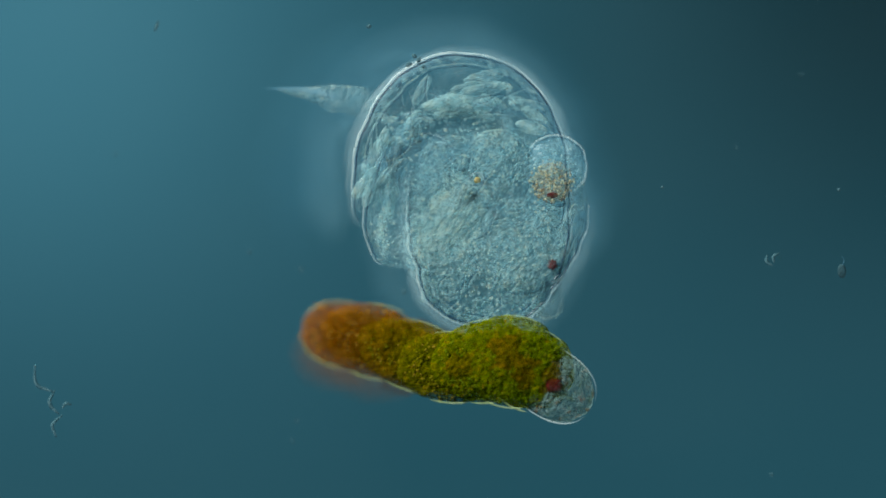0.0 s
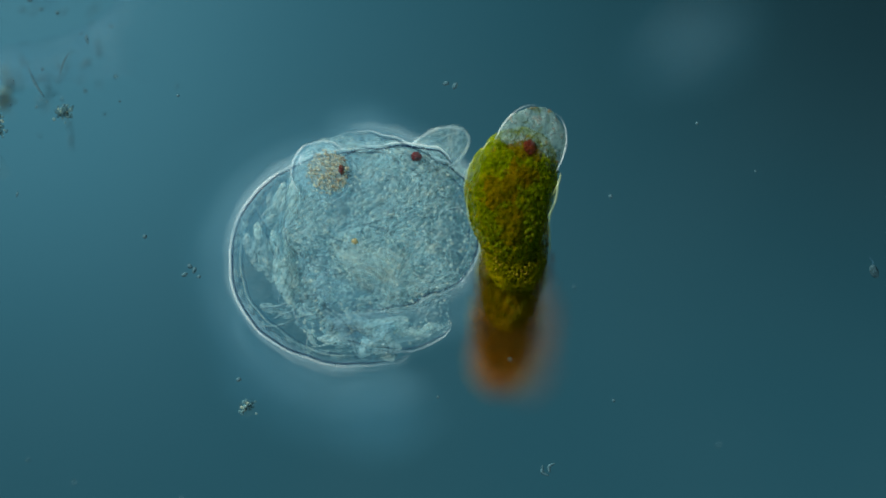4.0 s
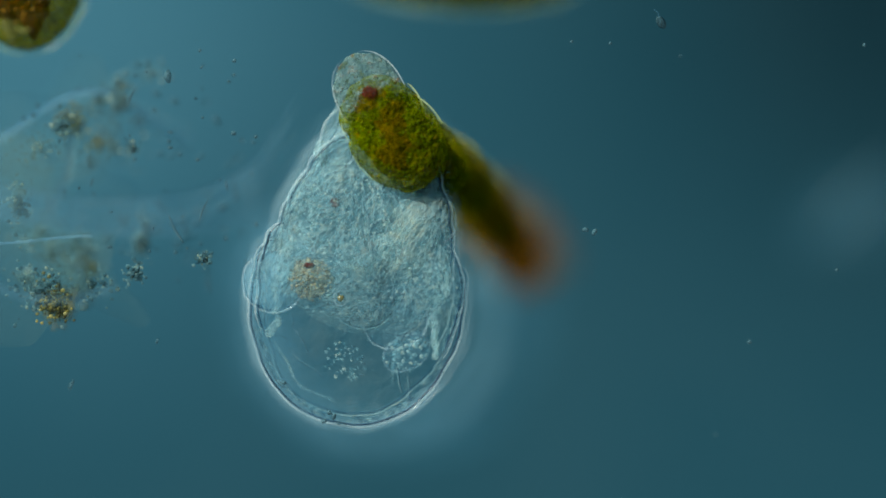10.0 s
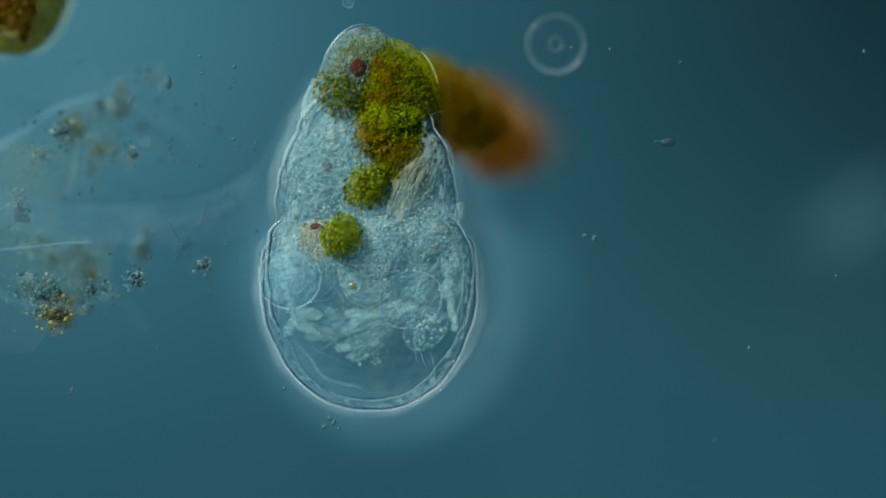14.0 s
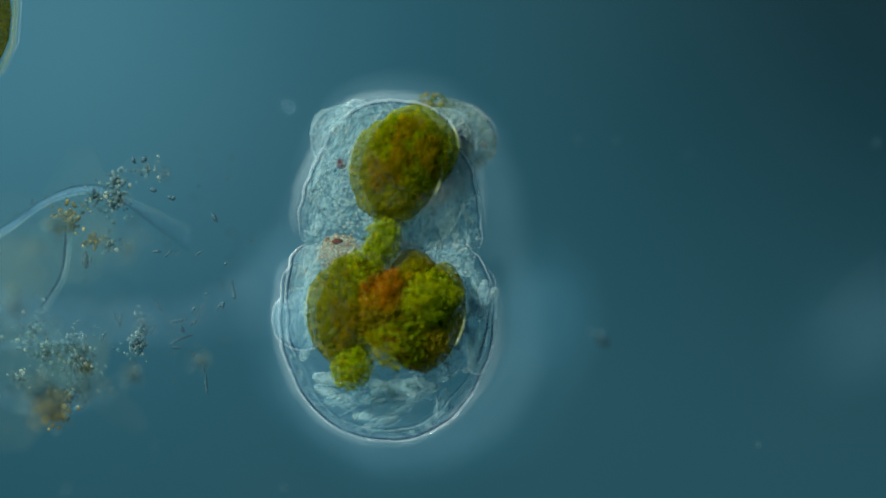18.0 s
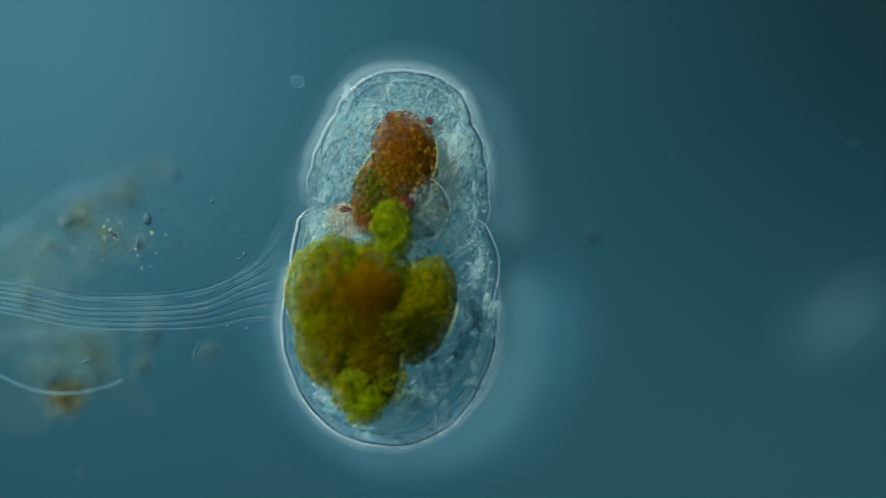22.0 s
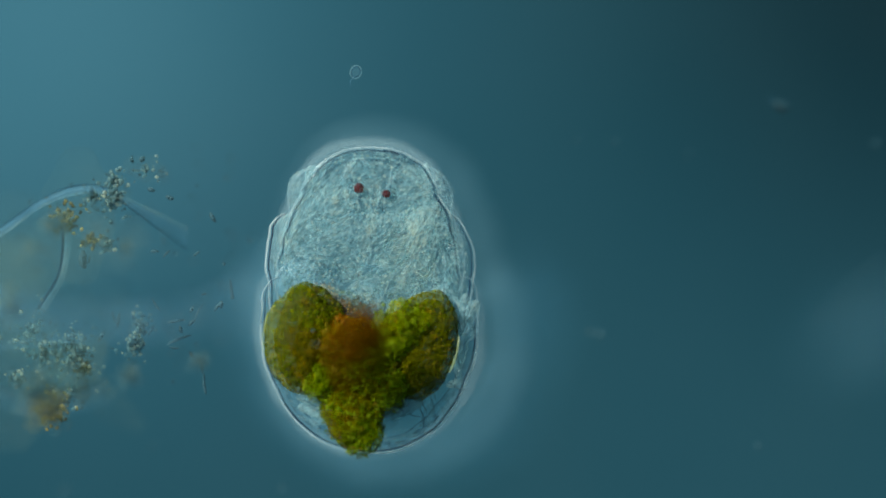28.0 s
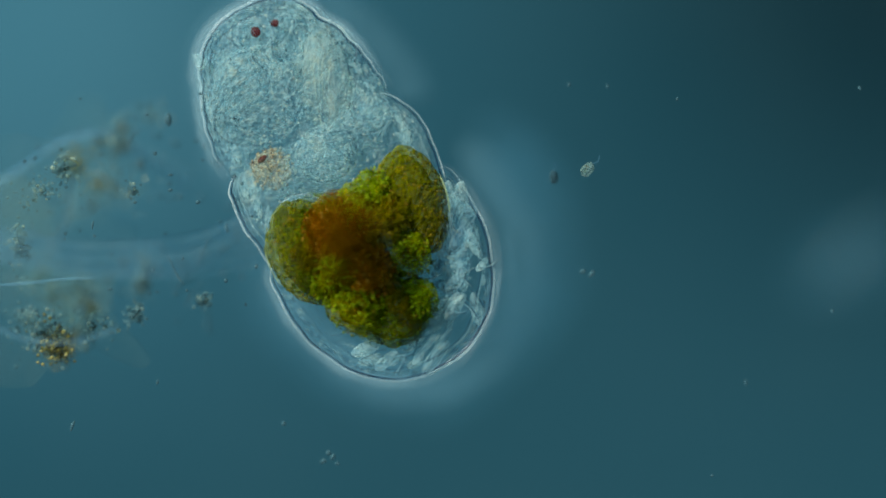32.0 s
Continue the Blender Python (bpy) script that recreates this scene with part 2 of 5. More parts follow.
M_SPECK = clear("dark_speck", [(0.3, (0.012, 0.035, 0.045)), (0.7, (0.07, 0.13, 0.15))], 0.45, 0.8, 50, [(60, 1.0)], 0.6, 0.01, 0.0, 0.03)
M_STARCH = clear("olive_starch", [(0.3, (0.12, 0.12, 0.01)), (0.7, (0.34, 0.29, 0.07))], 0.25, 0.6, 50, [(60, 0.4)], 1.0, 0.01, 0.04, 0.2)
M_VEIL = clear("blue_veil", [(0.25, (0.10, 0.34, 0.50)), (0.8, (0.20, 0.46, 0.60))], 0.02, 0.07, 4, [(6, 1.0)], 0.3, 0.02)
M_ROD = clear("bacterial_rod", [(0.3, (0.03, 0.085, 0.105)), (0.7, (0.14, 0.24, 0.27))], 0.5, 0.8, 50, [(60, 1.0)], 0.4, 0.006, 0.0, 0.0)
M_GLASS = clear("slide_glass", [(0.3, (0.6, 0.75, 0.72)), (0.7, (0.7, 0.82, 0.8))], 0.0, 0.006, 3, [(5, 1.0)], 0.1, 0.01, 0.1)


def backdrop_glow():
    """The condenser's blue field, falloff painted into the glow: brightest towards one corner, dim towards another."""
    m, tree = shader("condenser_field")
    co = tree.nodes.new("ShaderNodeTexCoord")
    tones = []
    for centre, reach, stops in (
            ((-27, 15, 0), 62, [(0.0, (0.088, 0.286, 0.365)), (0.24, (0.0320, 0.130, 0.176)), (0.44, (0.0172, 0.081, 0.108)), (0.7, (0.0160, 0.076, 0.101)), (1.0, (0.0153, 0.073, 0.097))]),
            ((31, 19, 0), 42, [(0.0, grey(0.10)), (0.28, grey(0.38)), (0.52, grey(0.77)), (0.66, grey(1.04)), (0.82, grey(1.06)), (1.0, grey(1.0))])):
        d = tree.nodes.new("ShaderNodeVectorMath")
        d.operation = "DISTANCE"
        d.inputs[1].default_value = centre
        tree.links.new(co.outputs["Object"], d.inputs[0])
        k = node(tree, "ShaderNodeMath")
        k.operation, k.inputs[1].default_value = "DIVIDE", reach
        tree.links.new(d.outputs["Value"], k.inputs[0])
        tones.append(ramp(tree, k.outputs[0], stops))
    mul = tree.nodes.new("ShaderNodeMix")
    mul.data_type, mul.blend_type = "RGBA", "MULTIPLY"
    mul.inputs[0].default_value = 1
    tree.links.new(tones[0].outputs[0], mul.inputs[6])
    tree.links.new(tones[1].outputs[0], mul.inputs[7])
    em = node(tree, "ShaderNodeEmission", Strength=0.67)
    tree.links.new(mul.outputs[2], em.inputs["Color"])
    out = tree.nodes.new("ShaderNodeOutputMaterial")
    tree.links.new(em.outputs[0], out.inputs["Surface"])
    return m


# ---- mesh makers ----
def mesh_of(name, verts, faces, material):
    me = bpy.data.meshes.new(name)
    me.from_pydata([tuple(v) for v in verts], [], faces)
    me.materials.append(material)
    me.polygons.foreach_set("use_smooth", [True] * len(me.polygons))
    me.update()
    return me


def wrinkle(p, amp, scale, seed=0.0):
    return amp * noise.fractal(Vector(p) * scale + Vector((seed, seed * 1.7, -seed)), 0.7, 2.0, 3)


def turned(name, profile, material, flat=0.85, amp=0.0, scale=8, seed=0.0, ring=48, ends=(True, True)):
    """A body turned about the Y axis: profile rows (y, radius); flat squashes its height."""
    verts, faces = [], []
    for y, r in profile:
        for i in range(ring):
            a = 2 * math.pi * i / ring
            d = Vector((math.cos(a), 0, math.sin(a) * flat))
            k = r * (1 + (wrinkle((d.x * r, y, d.z * r), amp, scale, seed) if amp else 0))
            p = Vector((d.x * k, y, d.z * k))
            verts.append(p)
    for j in range(len(profile) - 1):
        for i in range(ring):
            n = (i + 1) % ring
            faces.append((j * ring + i, j * ring + n, (j + 1) * ring + n, (j + 1) * ring + i))
    if ends[0]:
        faces.append(tuple(range(ring)))
    if ends[1]:
        faces.append(tuple(reversed(range((len(profile) - 1) * ring, len(profile) * ring))))
    return mesh_of(name, verts, faces, material)


def ball(name, size, material, amp=0.0, scale=10, seed=0.0, detail=4, square=1.0):
    """A rounded lump with half axes size; square above 1 fills out its ends."""
    bm = bmesh.new()
    bmesh.ops.create_icosphere(bm, subdivisions=detail, radius=1)
    for v in bm.verts:
        c = v.co.normalized()
        if square != 1.0:
            c = Vector([math.copysign(abs(x) ** (1 / square), x) for x in c])
        p = Vector((c.x * size[0], c.y * size[1], c.z * size[2]))
        v.co = p * (1 + (wrinkle(p, amp, scale, seed) if amp else 0))
    me = bpy.data.meshes.new(name)
    bm.to_mesh(me)
    bm.free()
    me.materials.append(material)
    me.polygons.foreach_set("use_smooth", [True] * len(me.polygons))
    return me


def tube_data(points, radii, ring=8, base=0):
    verts, faces = [], []
    pts = [Vector(p) for p in points]
    for i, p in enumerate(pts):
        d = (pts[min(i + 1, len(pts) - 1)] - pts[max(i - 1, 0)]).normalized()
        side = d.cross(Vector((0, 0, 1)))
        side = side.normalized() if side.length > 1e-4 else Vector((1, 0, 0))
        up = side.cross(d)
        r = radii[i] if isinstance(radii, (list, tuple)) else radii
        for k in range(ring):
            a = 2 * math.pi * k / ring
            verts.append(p + (side * math.cos(a) + up * math.sin(a)) * r)
    for j in range(len(pts) - 1):
        for k in range(ring):
            n = (k + 1) % ring
            faces.append((base + j * ring + k, base + j * ring + n, base + (j + 1) * ring + n, base + (j + 1) * ring + k))
    faces.append(tuple(base + k for k in reversed(range(ring))))
    faces.append(tuple(base + (len(pts) - 1) * ring + k for k in range(ring)))
    return verts, faces


def tube(name, points, radii, material, ring=8):
    return mesh_of(name, *tube_data(points, radii, ring), material)


def granules(name, count, place, low, high, material, seed):
    """Many loose granules in one mesh; place gives a spot for a random source."""
    rnd = random.Random(seed)
    bm = bmesh.new()
    bmesh.ops.create_icosphere(bm, subdivisions=1, radius=1)
    bm.verts.ensure_lookup_table()
    unit, tris = [v.co.copy() for v in bm.verts], [tuple(v.index for v in f.verts) for f in bm.faces]
    bm.free()
    verts, faces = [], []
    for i in range(count):
        c, q, a, k = Vector(place(rnd)), rnd.uniform(low, high), rnd.uniform(0, 3.1), rnd.uniform(0.65, 1.0)
        u, w = math.cos(a), math.sin(a)
        base = len(verts)
        for p in unit:
            x, y = p.x * q, p.y * q * k
            verts.append(c + Vector((x * u - y * w, x * w + y * u, p.z * q * 0.6)))
        faces += [tuple(base + j for j in f) for f in tris]
    return mesh_of(name, verts, faces, material)


def in_lobe(size, place=(0, 0, 0), turn=0.0, top=0.9):
    """Spots spread over the upper face of a flat lobe."""
    c, w = math.cos(radians(turn)), math.sin(radians(turn))

    def spot(rnd):
        a, b = rnd.uniform(0, 2 * math.pi), math.sqrt(rnd.uniform(0, 1))
        x, y = size[0] * b * math.cos(a), size[1] * b * math.sin(a)
        return (place[0] + x * c - y * w, place[1] + x * w + y * c, place[2] + size[2] * top * math.sqrt(max(0.0, 1 - b * b)))
    return spot


def on_turned(profile, flat, low, high):
    """Spots spread over the upper face of a turned body between two heights of its axis."""
    rows = [p for p in resample(profile, 90) if low <= p[0] <= high]

    def spot(rnd):
        while True:
            y, wide = rnd.choice(rows)
            if rnd.random() < wide / 0.18:
                x = rnd.uniform(-0.97, 0.97)
                return (x * wide, y + rnd.uniform(-0.003, 0.003), wide * flat * math.sqrt(1 - x * x))
    return spot


def curve_points(knots, steps=10):
    """A smooth line through the knots."""
    k = [Vector(p) for p in knots]
    k = [2 * k[0] - k[1]] + k + [2 * k[-1] - k[-2]]
    out = []
    for i in range(1, len(k) - 2):
        for s in range(steps):
            t = s / steps
            a, b, c, d = k[i - 1:i + 3]
            out.append(0.5 * (2 * b + (c - a) * t + (2 * a - 5 * b + 4 * c - d) * t * t + (3 * b - a - 3 * c + d) * t ** 3))
    return out + [k[-2]]


def taper(points, rad, share=0.16):
    """Radii that run out to a hair at both ends of a line."""
    n = len(points) - 1
    return [rad * (0.12 + 0.88 * min(1.0, i / (n * share), (n - i) / (n * share))) for i in range(n + 1)]


def tapered(name, points, rad, material, ring=8):
    return tube(name, points, taper(points, rad), material, ring)


def part(name, mesh, parent, m=None, label=""):
    ob = new(name, mesh)
    ob.parent = parent
    if m is not None:
        ob.matrix_basis = m
    return tagged(ob, label) if label else ob


def thing(name, label, category, m=None, mesh=None, group="", kind=""):
    ob = new(name, mesh)
    if m is not None:
        ob.matrix_basis = m
    return tagged(ob, label, category, group, kind)


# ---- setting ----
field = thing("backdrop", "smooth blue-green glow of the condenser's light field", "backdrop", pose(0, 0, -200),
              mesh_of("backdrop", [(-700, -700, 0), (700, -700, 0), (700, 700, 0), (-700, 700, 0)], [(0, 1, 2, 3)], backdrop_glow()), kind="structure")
def slab(name, size, material):
    bm = bmesh.new()
    bmesh.ops.create_cube(bm, size=1)
    bmesh.ops.scale(bm, vec=size, verts=bm.verts)
    bmesh.ops.bevel(bm, geom=bm.edges[:], offset=0.02, segments=2, affect="EDGES")
    me = bpy.data.meshes.new(name)
    bm.to_mesh(me)
    bm.free()
    me.materials.append(material)
    return me


thing("ground", "clear glass slide under the water film", "slide", pose(0.1, 0, -1.05), slab("slide", (7.6, 5.0, 0.12), M_GLASS), kind="structure")

# ---- rotifer ----
def lorica_profile():
    rows = []
    for i in range(1, 19):
        a = math.pi / 2 * i / 18
        rows.append((-0.230 * math.cos(a), 0.190 * math.sin(a) ** 0.90))
    return rows + [(0.02, 0.190), (0.04, 0.190), (0.058, 0.187), (0.070, 0.181), (0.077, 0.172), (0.079, 0.160)]


def waist_profile():
    return [(-0.13, 0.120), (-0.12, 0.142), (-0.10, 0.158), (-0.07, 0.170), (-0.03, 0.178), (0.02, 0.180), (0.06, 0.176), (0.09, 0.167), (0.105, 0.158), (0.112, 0.145)]


def trunk_profile():
    rows = [(-0.36, 0.015), (-0.353, 0.05), (-0.338, 0.09), (-0.315, 0.125), (-0.29, 0.147), (-0.255, 0.159), (-0.225, 0.163), (-0.20, 0.162), (-0.16, 0.154), (-0.13, 0.144), (-0.105, 0.131), (-0.085, 0.118)]
    for i in range(1, 8):
        a = math.pi / 2 * i / 7.2
        rows.append((-0.085 + 0.085 * math.sin(a), 0.118 * math.cos(a) ** 0.85))
    return rows


def resample(rows, n):
    """Rows (y, r) spread evenly along the profile's length."""
    pts = [Vector((y, r)) for y, r in rows]
    acc = [0.0]
    for a, b in zip(pts, pts[1:]):
        acc.append(acc[-1] + (b - a).length)
    out = []
    for i in range(n):
        s = acc[-1] * i / (n - 1)
        j = max(k for k in range(len(acc) - 1) if acc[k] <= s + 1e-9)
        k = (s - acc[j]) / (acc[j + 1] - acc[j])
        p = pts[j].lerp(pts[j + 1], min(k, 1))
        out.append((p.x, p.y))
    return out


def edge_line(profile, grow, z, wob, seed, amp, scale, body_seed, start=0.0, stop=1.0):
    """A line along the widest edge of a turned body, grown outward, from one shoulder round the end to the other."""
    sides = []
    for side in (1, -1):
        sides.append([(side * (r * (1 + wrinkle((side * r, y, 0), amp, scale, body_seed)) + grow), y) for y, r in profile])
    line = list(reversed(sides[0])) + sides[1]
    mid = len(line) // 2
    tip = 1 if line[mid][1] > line[0][1] else -1
    out = []
    for i, (x, y) in enumerate(line):
        near = max(0.0, 1 - abs(x) / 0.15)
        out.append((x + wrinkle((x, y, z), wob, 9, seed), y + tip * grow * near + wrinkle((y, x, z), wob, 9, seed + 3), z + wrinkle((x, y, 1), wob, 6, seed)))
    return out[int(len(out) * start):int(len(out) * stop)]


SHELL_SKIN, WAIST_SKIN, TRUNK_SKIN = (0.035, 7, 2.0), (0.05, 9, 8.0), (0.07, 9, 5.0)  # size, scale and seed of the wrinkles


def lorica_line(grow, z, wob, seed, start=0.0, stop=1.0):
    return edge_line(resample(lorica_profile(), 60), grow, z, wob, seed, *SHELL_SKIN, start, stop)


def trunk_line(grow, z, wob, seed, start=0.0, stop=1.0):
    return edge_line(list(reversed(resample(trunk_profile(), 70))), grow, z, wob, seed, *TRUNK_SKIN, start, stop)


def rim_ring(owner, m, a, b, z, rad, seed, mat):
    """The membrane round a lobe that lies at m on its owner, as a bright rim or a painted shade line."""
    pts = [(a * math.cos(k) + wrinkle((math.cos(k), math.sin(k), 0), 0.003, 2, seed), b * math.sin(k), z) for k in np.linspace(0, 2 * math.pi, 48)]
    part("membrane_edge", tube("membrane_edge", pts, rad, mat, 6), owner, m)


def lobe_of(name, owner, size, place, turn, seed, amp=0.06, mat=None, label="", light=None, dark=None):
    """A rounded organ with its membrane."""
    m = pose(*place, 0, 0, turn)
    ob = part(name, ball(name, size, mat or M_ORGAN, amp, 22, seed, 4), owner, m, label)
    if light:
        rim_ring(owner, m, size[0] * 0.99, size[1] * 0.99, size[2] * 0.25, 0.0013, seed, light)
    if dark:
        rim_ring(owner, m, size[0] * 0.93, size[1] * 0.93, size[2] * 0.35, 0.0012, seed, dark)
    return ob


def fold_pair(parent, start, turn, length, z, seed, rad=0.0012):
    """A crease of the skin, its relief painted: a light line with a shade line beside it."""
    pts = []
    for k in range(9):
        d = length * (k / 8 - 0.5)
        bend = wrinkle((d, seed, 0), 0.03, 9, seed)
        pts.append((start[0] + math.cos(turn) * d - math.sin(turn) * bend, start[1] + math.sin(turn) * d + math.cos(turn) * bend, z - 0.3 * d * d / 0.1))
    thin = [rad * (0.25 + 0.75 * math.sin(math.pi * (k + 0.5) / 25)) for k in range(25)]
    part("crease_shading", tube("crease_shading", curve_points(pts, 3), thin, M_CREASE, 6), parent)
    part("crease_shading", tube("crease_shading", curve_points([(x + 0.0026, y - 0.0024, q - 0.001) for x, y, q in pts], 3), thin, M_DIM, 6), parent)


def cell_row(owner, name, line, count, low, high, seed, inward):
    """Flat skin cells in a row along an edge line."""
    rnd = random.Random(seed)
    for i in range(count):
        x, y, z = line[int(i / count * (len(line) - 1))]
        q = rnd.uniform(low, high)
        part(name, ball(name, (q * rnd.uniform(0.7, 1.0), q * rnd.uniform(1.0, 2.0), q * 0.7), (M_TISSUE, M_DIM, M_CREASE, M_DIM, M_TISSUE)[i % 5], 0.35, 60, i, 2), owner,
             pose(x * (1 - inward * rnd.uniform(0.4, 1.3)), y * (1 - inward * rnd.uniform(0.2, 0.9)), z + rnd.uniform(-0.005, 0.005), 0, 0, math.degrees(math.atan2(y, x)) + rnd.uniform(-30, 30)))


rotifer = thing("rotifer", "translucent pale blue rotifer with two red eyespots", "rotifer")
part("lorica", turned("lorica", resample(lorica_profile(), 60), M_LORICA, 0.25, *SHELL_SKIN, 96, (True, False)), rotifer, label="glass-clear egg-shaped shell")
# Cuticle edge with painted relief: bright rim, dark shade inside, light fringes outside.
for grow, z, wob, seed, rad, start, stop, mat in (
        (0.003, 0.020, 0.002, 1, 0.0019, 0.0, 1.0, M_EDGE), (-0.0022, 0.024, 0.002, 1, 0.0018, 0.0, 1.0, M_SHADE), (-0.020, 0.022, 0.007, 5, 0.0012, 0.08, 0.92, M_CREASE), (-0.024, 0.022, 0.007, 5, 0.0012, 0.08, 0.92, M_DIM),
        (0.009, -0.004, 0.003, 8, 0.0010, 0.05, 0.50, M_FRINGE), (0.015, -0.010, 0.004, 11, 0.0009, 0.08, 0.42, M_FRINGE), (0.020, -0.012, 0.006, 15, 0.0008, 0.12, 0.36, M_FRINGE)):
    part("cuticle_relief", tapered("cuticle_relief", lorica_line(grow, z, wob, seed, start, stop), rad, mat), rotifer)
# Halo of light round the body, imitated by thin tubes below the shell.
part("halo_film", tube("halo_film", lorica_line(0.030, -0.34, 0.012, 9), 0.040, M_COAT, 14), rotifer, pose(0.028, -0.016, 0), "faint soft halo of light round the shell")
part("halo_film", tube("halo_film", lorica_line(0.075, -0.70, 0.02, 19), 0.065, M_VEIL, 14), rotifer, pose(0.050, -0.014, 0), "wide faint outer halo of light")
part("inner_halo", tapered("inner_halo", lorica_line(0.010, -0.07, 0.004, 13), 0.009, M_HALO, 10), rotifer, pose(-0.003, 0.003, 0), "thin milky halo of light close to the shell")
for i in range(4):
    knots = [(0.05 + 0.04 * i, -0.22 + 0.035 * i, -0.10), (0.13 + 0.035 * i, -0.23 + 0.05 * i, -0.13), (0.19 + 0.012 * i, -0.19 + 0.07 * i, -0.15)]
    part("pale_streak", tapered("pale_streak", curve_points(knots, 8), 0.005, M_COAT), rotifer)
cell_row(rotifer, "epidermis_cell", lorica_line(-0.004, 0.012, 0.003, 3, 0.05, 0.95), 110, 0.0025, 0.0062, 61, 0.06)
for knots, rad in ((((0.14, 0.04, 0.01), (0.142, -0.02, 0.014), (0.155, -0.10, 0.012)), 0.0018), (((0.160, 0.05, 0.0), (0.168, -0.01, 0.0), (0.15, -0.11, 0.0)), 0.0020),
                   (((0.07, 0.02, 0.0), (0.068, -0.05, 0.0), (0.085, -0.15, 0.0)), 0.0013), (((-0.13, -0.10, 0.0), (-0.09, -0.165, 0.0), (-0.01, -0.195, 0.0)), 0.0014)):
    part("muscle_strand", tapered("muscle_strand", curve_points([(x + wrinkle((x, y, z), 0.015, 12, rad * 1000), y, z) for x, y, z in curve_points(knots, 4)], 4), rad, M_STRAND), rotifer)
lobe_of("vesicle", rotifer, (0.058, 0.050, 0.020), (0.072, -0.035, 0.010), 25, 3, 0.03, M_CLEAR, "clear round vesicle", M_EDGE, M_DIM)
lobe_of("granule_mass", rotifer, (0.044, 0.030, 0.016), (0.098, -0.088, 0.014), 35, 12, 0.25, M_CLEAR, "coarsely granular cell mass", M_FRINGE, M_DIM)
lobe_of("gut_end", rotifer, (0.050, 0.062, 0.020), (-0.005, 0.015, 0.014), 5, 23, 0.10, M_ORGAN, "", M_FRINGE, M_DIM)
drop = pose(-0.030, -0.008, 0.034)
part("oil_droplet", ball("oil_droplet", (0.006, 0.006, 0.004), M_AMBER, 0.2, 60, 2, 3), rotifer, drop, "small amber oil droplet")
rim_ring(rotifer, drop, 0.013, 0.013, 0, 0.0011, 4, M_EDGE)
side_lobe = part("side_lobe", ball("side_lobe", (0.056, 0.056, 0.024), M_LOBE, 0.05, 16, 7, 4), rotifer, label="smooth rounded side lobe")
rim_ring(side_lobe, None, 0.0555, 0.0555, 0.006, 0.0016, 7, M_EDGE)
rim_ring(side_lobe, None, 0.0515, 0.0515, 0.009, 0.0015, 7, M_DIM)
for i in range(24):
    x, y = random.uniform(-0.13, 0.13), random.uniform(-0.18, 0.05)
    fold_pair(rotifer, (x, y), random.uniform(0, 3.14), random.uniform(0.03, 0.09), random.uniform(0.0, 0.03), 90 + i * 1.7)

gut_folds = part("gut_coil", ball("gut_coil", (0.085, 0.075, 0.016), M_CLEAR, 0.2, 14, 55, 4), rotifer, label="mass of folded clear gut tissue")
fold_rnd = random.Random(8)
for i in range(66):
    a, k = math.pi * fold_rnd.uniform(-0.78, 0.08), fold_rnd.uniform(0.72, 1.03)
    x, y, q = 0.166 * k * math.cos(a) - 0.008, 0.198 * k * math.sin(a) + 0.045, fold_rnd.uniform(0.012, 0.026)
    turn = math.degrees(a) + fold_rnd.uniform(-40, 40)
    part("gut_fold", ball("gut_fold", (q * 0.55, q * fold_rnd.uniform(1.1, 1.9), q * 0.5), (M_ORGAN, M_TISSUE, M_CLEAR)[i % 3], 0.25, 36, 200 + i, 3), gut_folds, pose(x, y, fold_rnd.uniform(0.0, 0.02), 0, 0, turn))
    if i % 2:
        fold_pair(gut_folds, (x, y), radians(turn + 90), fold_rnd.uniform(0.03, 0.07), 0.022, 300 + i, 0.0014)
tagged(part("gut_grain", granules("gut_grain", 420, in_lobe((0.12, 0.10, 0.018), (0.01, 0.0, 0.004), -30), 0.0016, 0.0042, M_PEBBLE, 71), gut_folds), kind="stuff")

waist = part("waist", turned("waist", resample(waist_profile(), 50), M_WAIST, 0.22, *WAIST_SKIN, 96, (False, False)), rotifer, label="folded clear middle of the body")
# Bright rim with a painted shade line just inside it.
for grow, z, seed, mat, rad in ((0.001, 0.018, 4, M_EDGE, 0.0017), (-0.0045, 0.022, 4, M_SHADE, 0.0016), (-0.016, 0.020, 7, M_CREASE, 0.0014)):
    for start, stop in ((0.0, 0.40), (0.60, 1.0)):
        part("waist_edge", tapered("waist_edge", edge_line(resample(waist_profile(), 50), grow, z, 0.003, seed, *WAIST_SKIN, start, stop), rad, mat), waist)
for side in (-1, 1):
    for i in range(9):
        s = random.uniform(0.008, 0.015)
        part("waist_fold", ball("waist_fold", (s * 0.7, s * 1.7, s * 0.6), M_ORGAN, 0.3, 40, 30 + i, 3), waist,
             pose(side * random.uniform(0.135, 0.160), -0.08 + 0.02 * i, random.uniform(0.006, 0.016), 0, 0, side * random.uniform(-15, 30)))

trunk = part("trunk", turned("trunk", resample(trunk_profile(), 90), M_TRUNK, 0.22, *TRUNK_SKIN, 110), rotifer, label="wrinkled pale head and trunk")
part("gland", ball("gland", (0.034, 0.034, 0.012), M_GLAND, 0.22, 30, 4), trunk, pose(-0.088, -0.275, 0.026), "sandy granular gland")
part("gland_spot", ball("gland_spot", (0.010, 0.005, 0.004), M_EYE, 0.25, 60, 6, 3), trunk, pose(-0.094, -0.252, 0.037, 0, 0, 10), "dark red streak")
eyespots = [part("eyespot", ball("eyespot", ((0.010, 0.0095, 0.006), (0.008, 0.007, 0.005))[i], M_EYE, 0.3, 60, 9 + i, 3), trunk, label=("small red eyespot", "small dark purple eyespot")[i]) for i in range(2)]
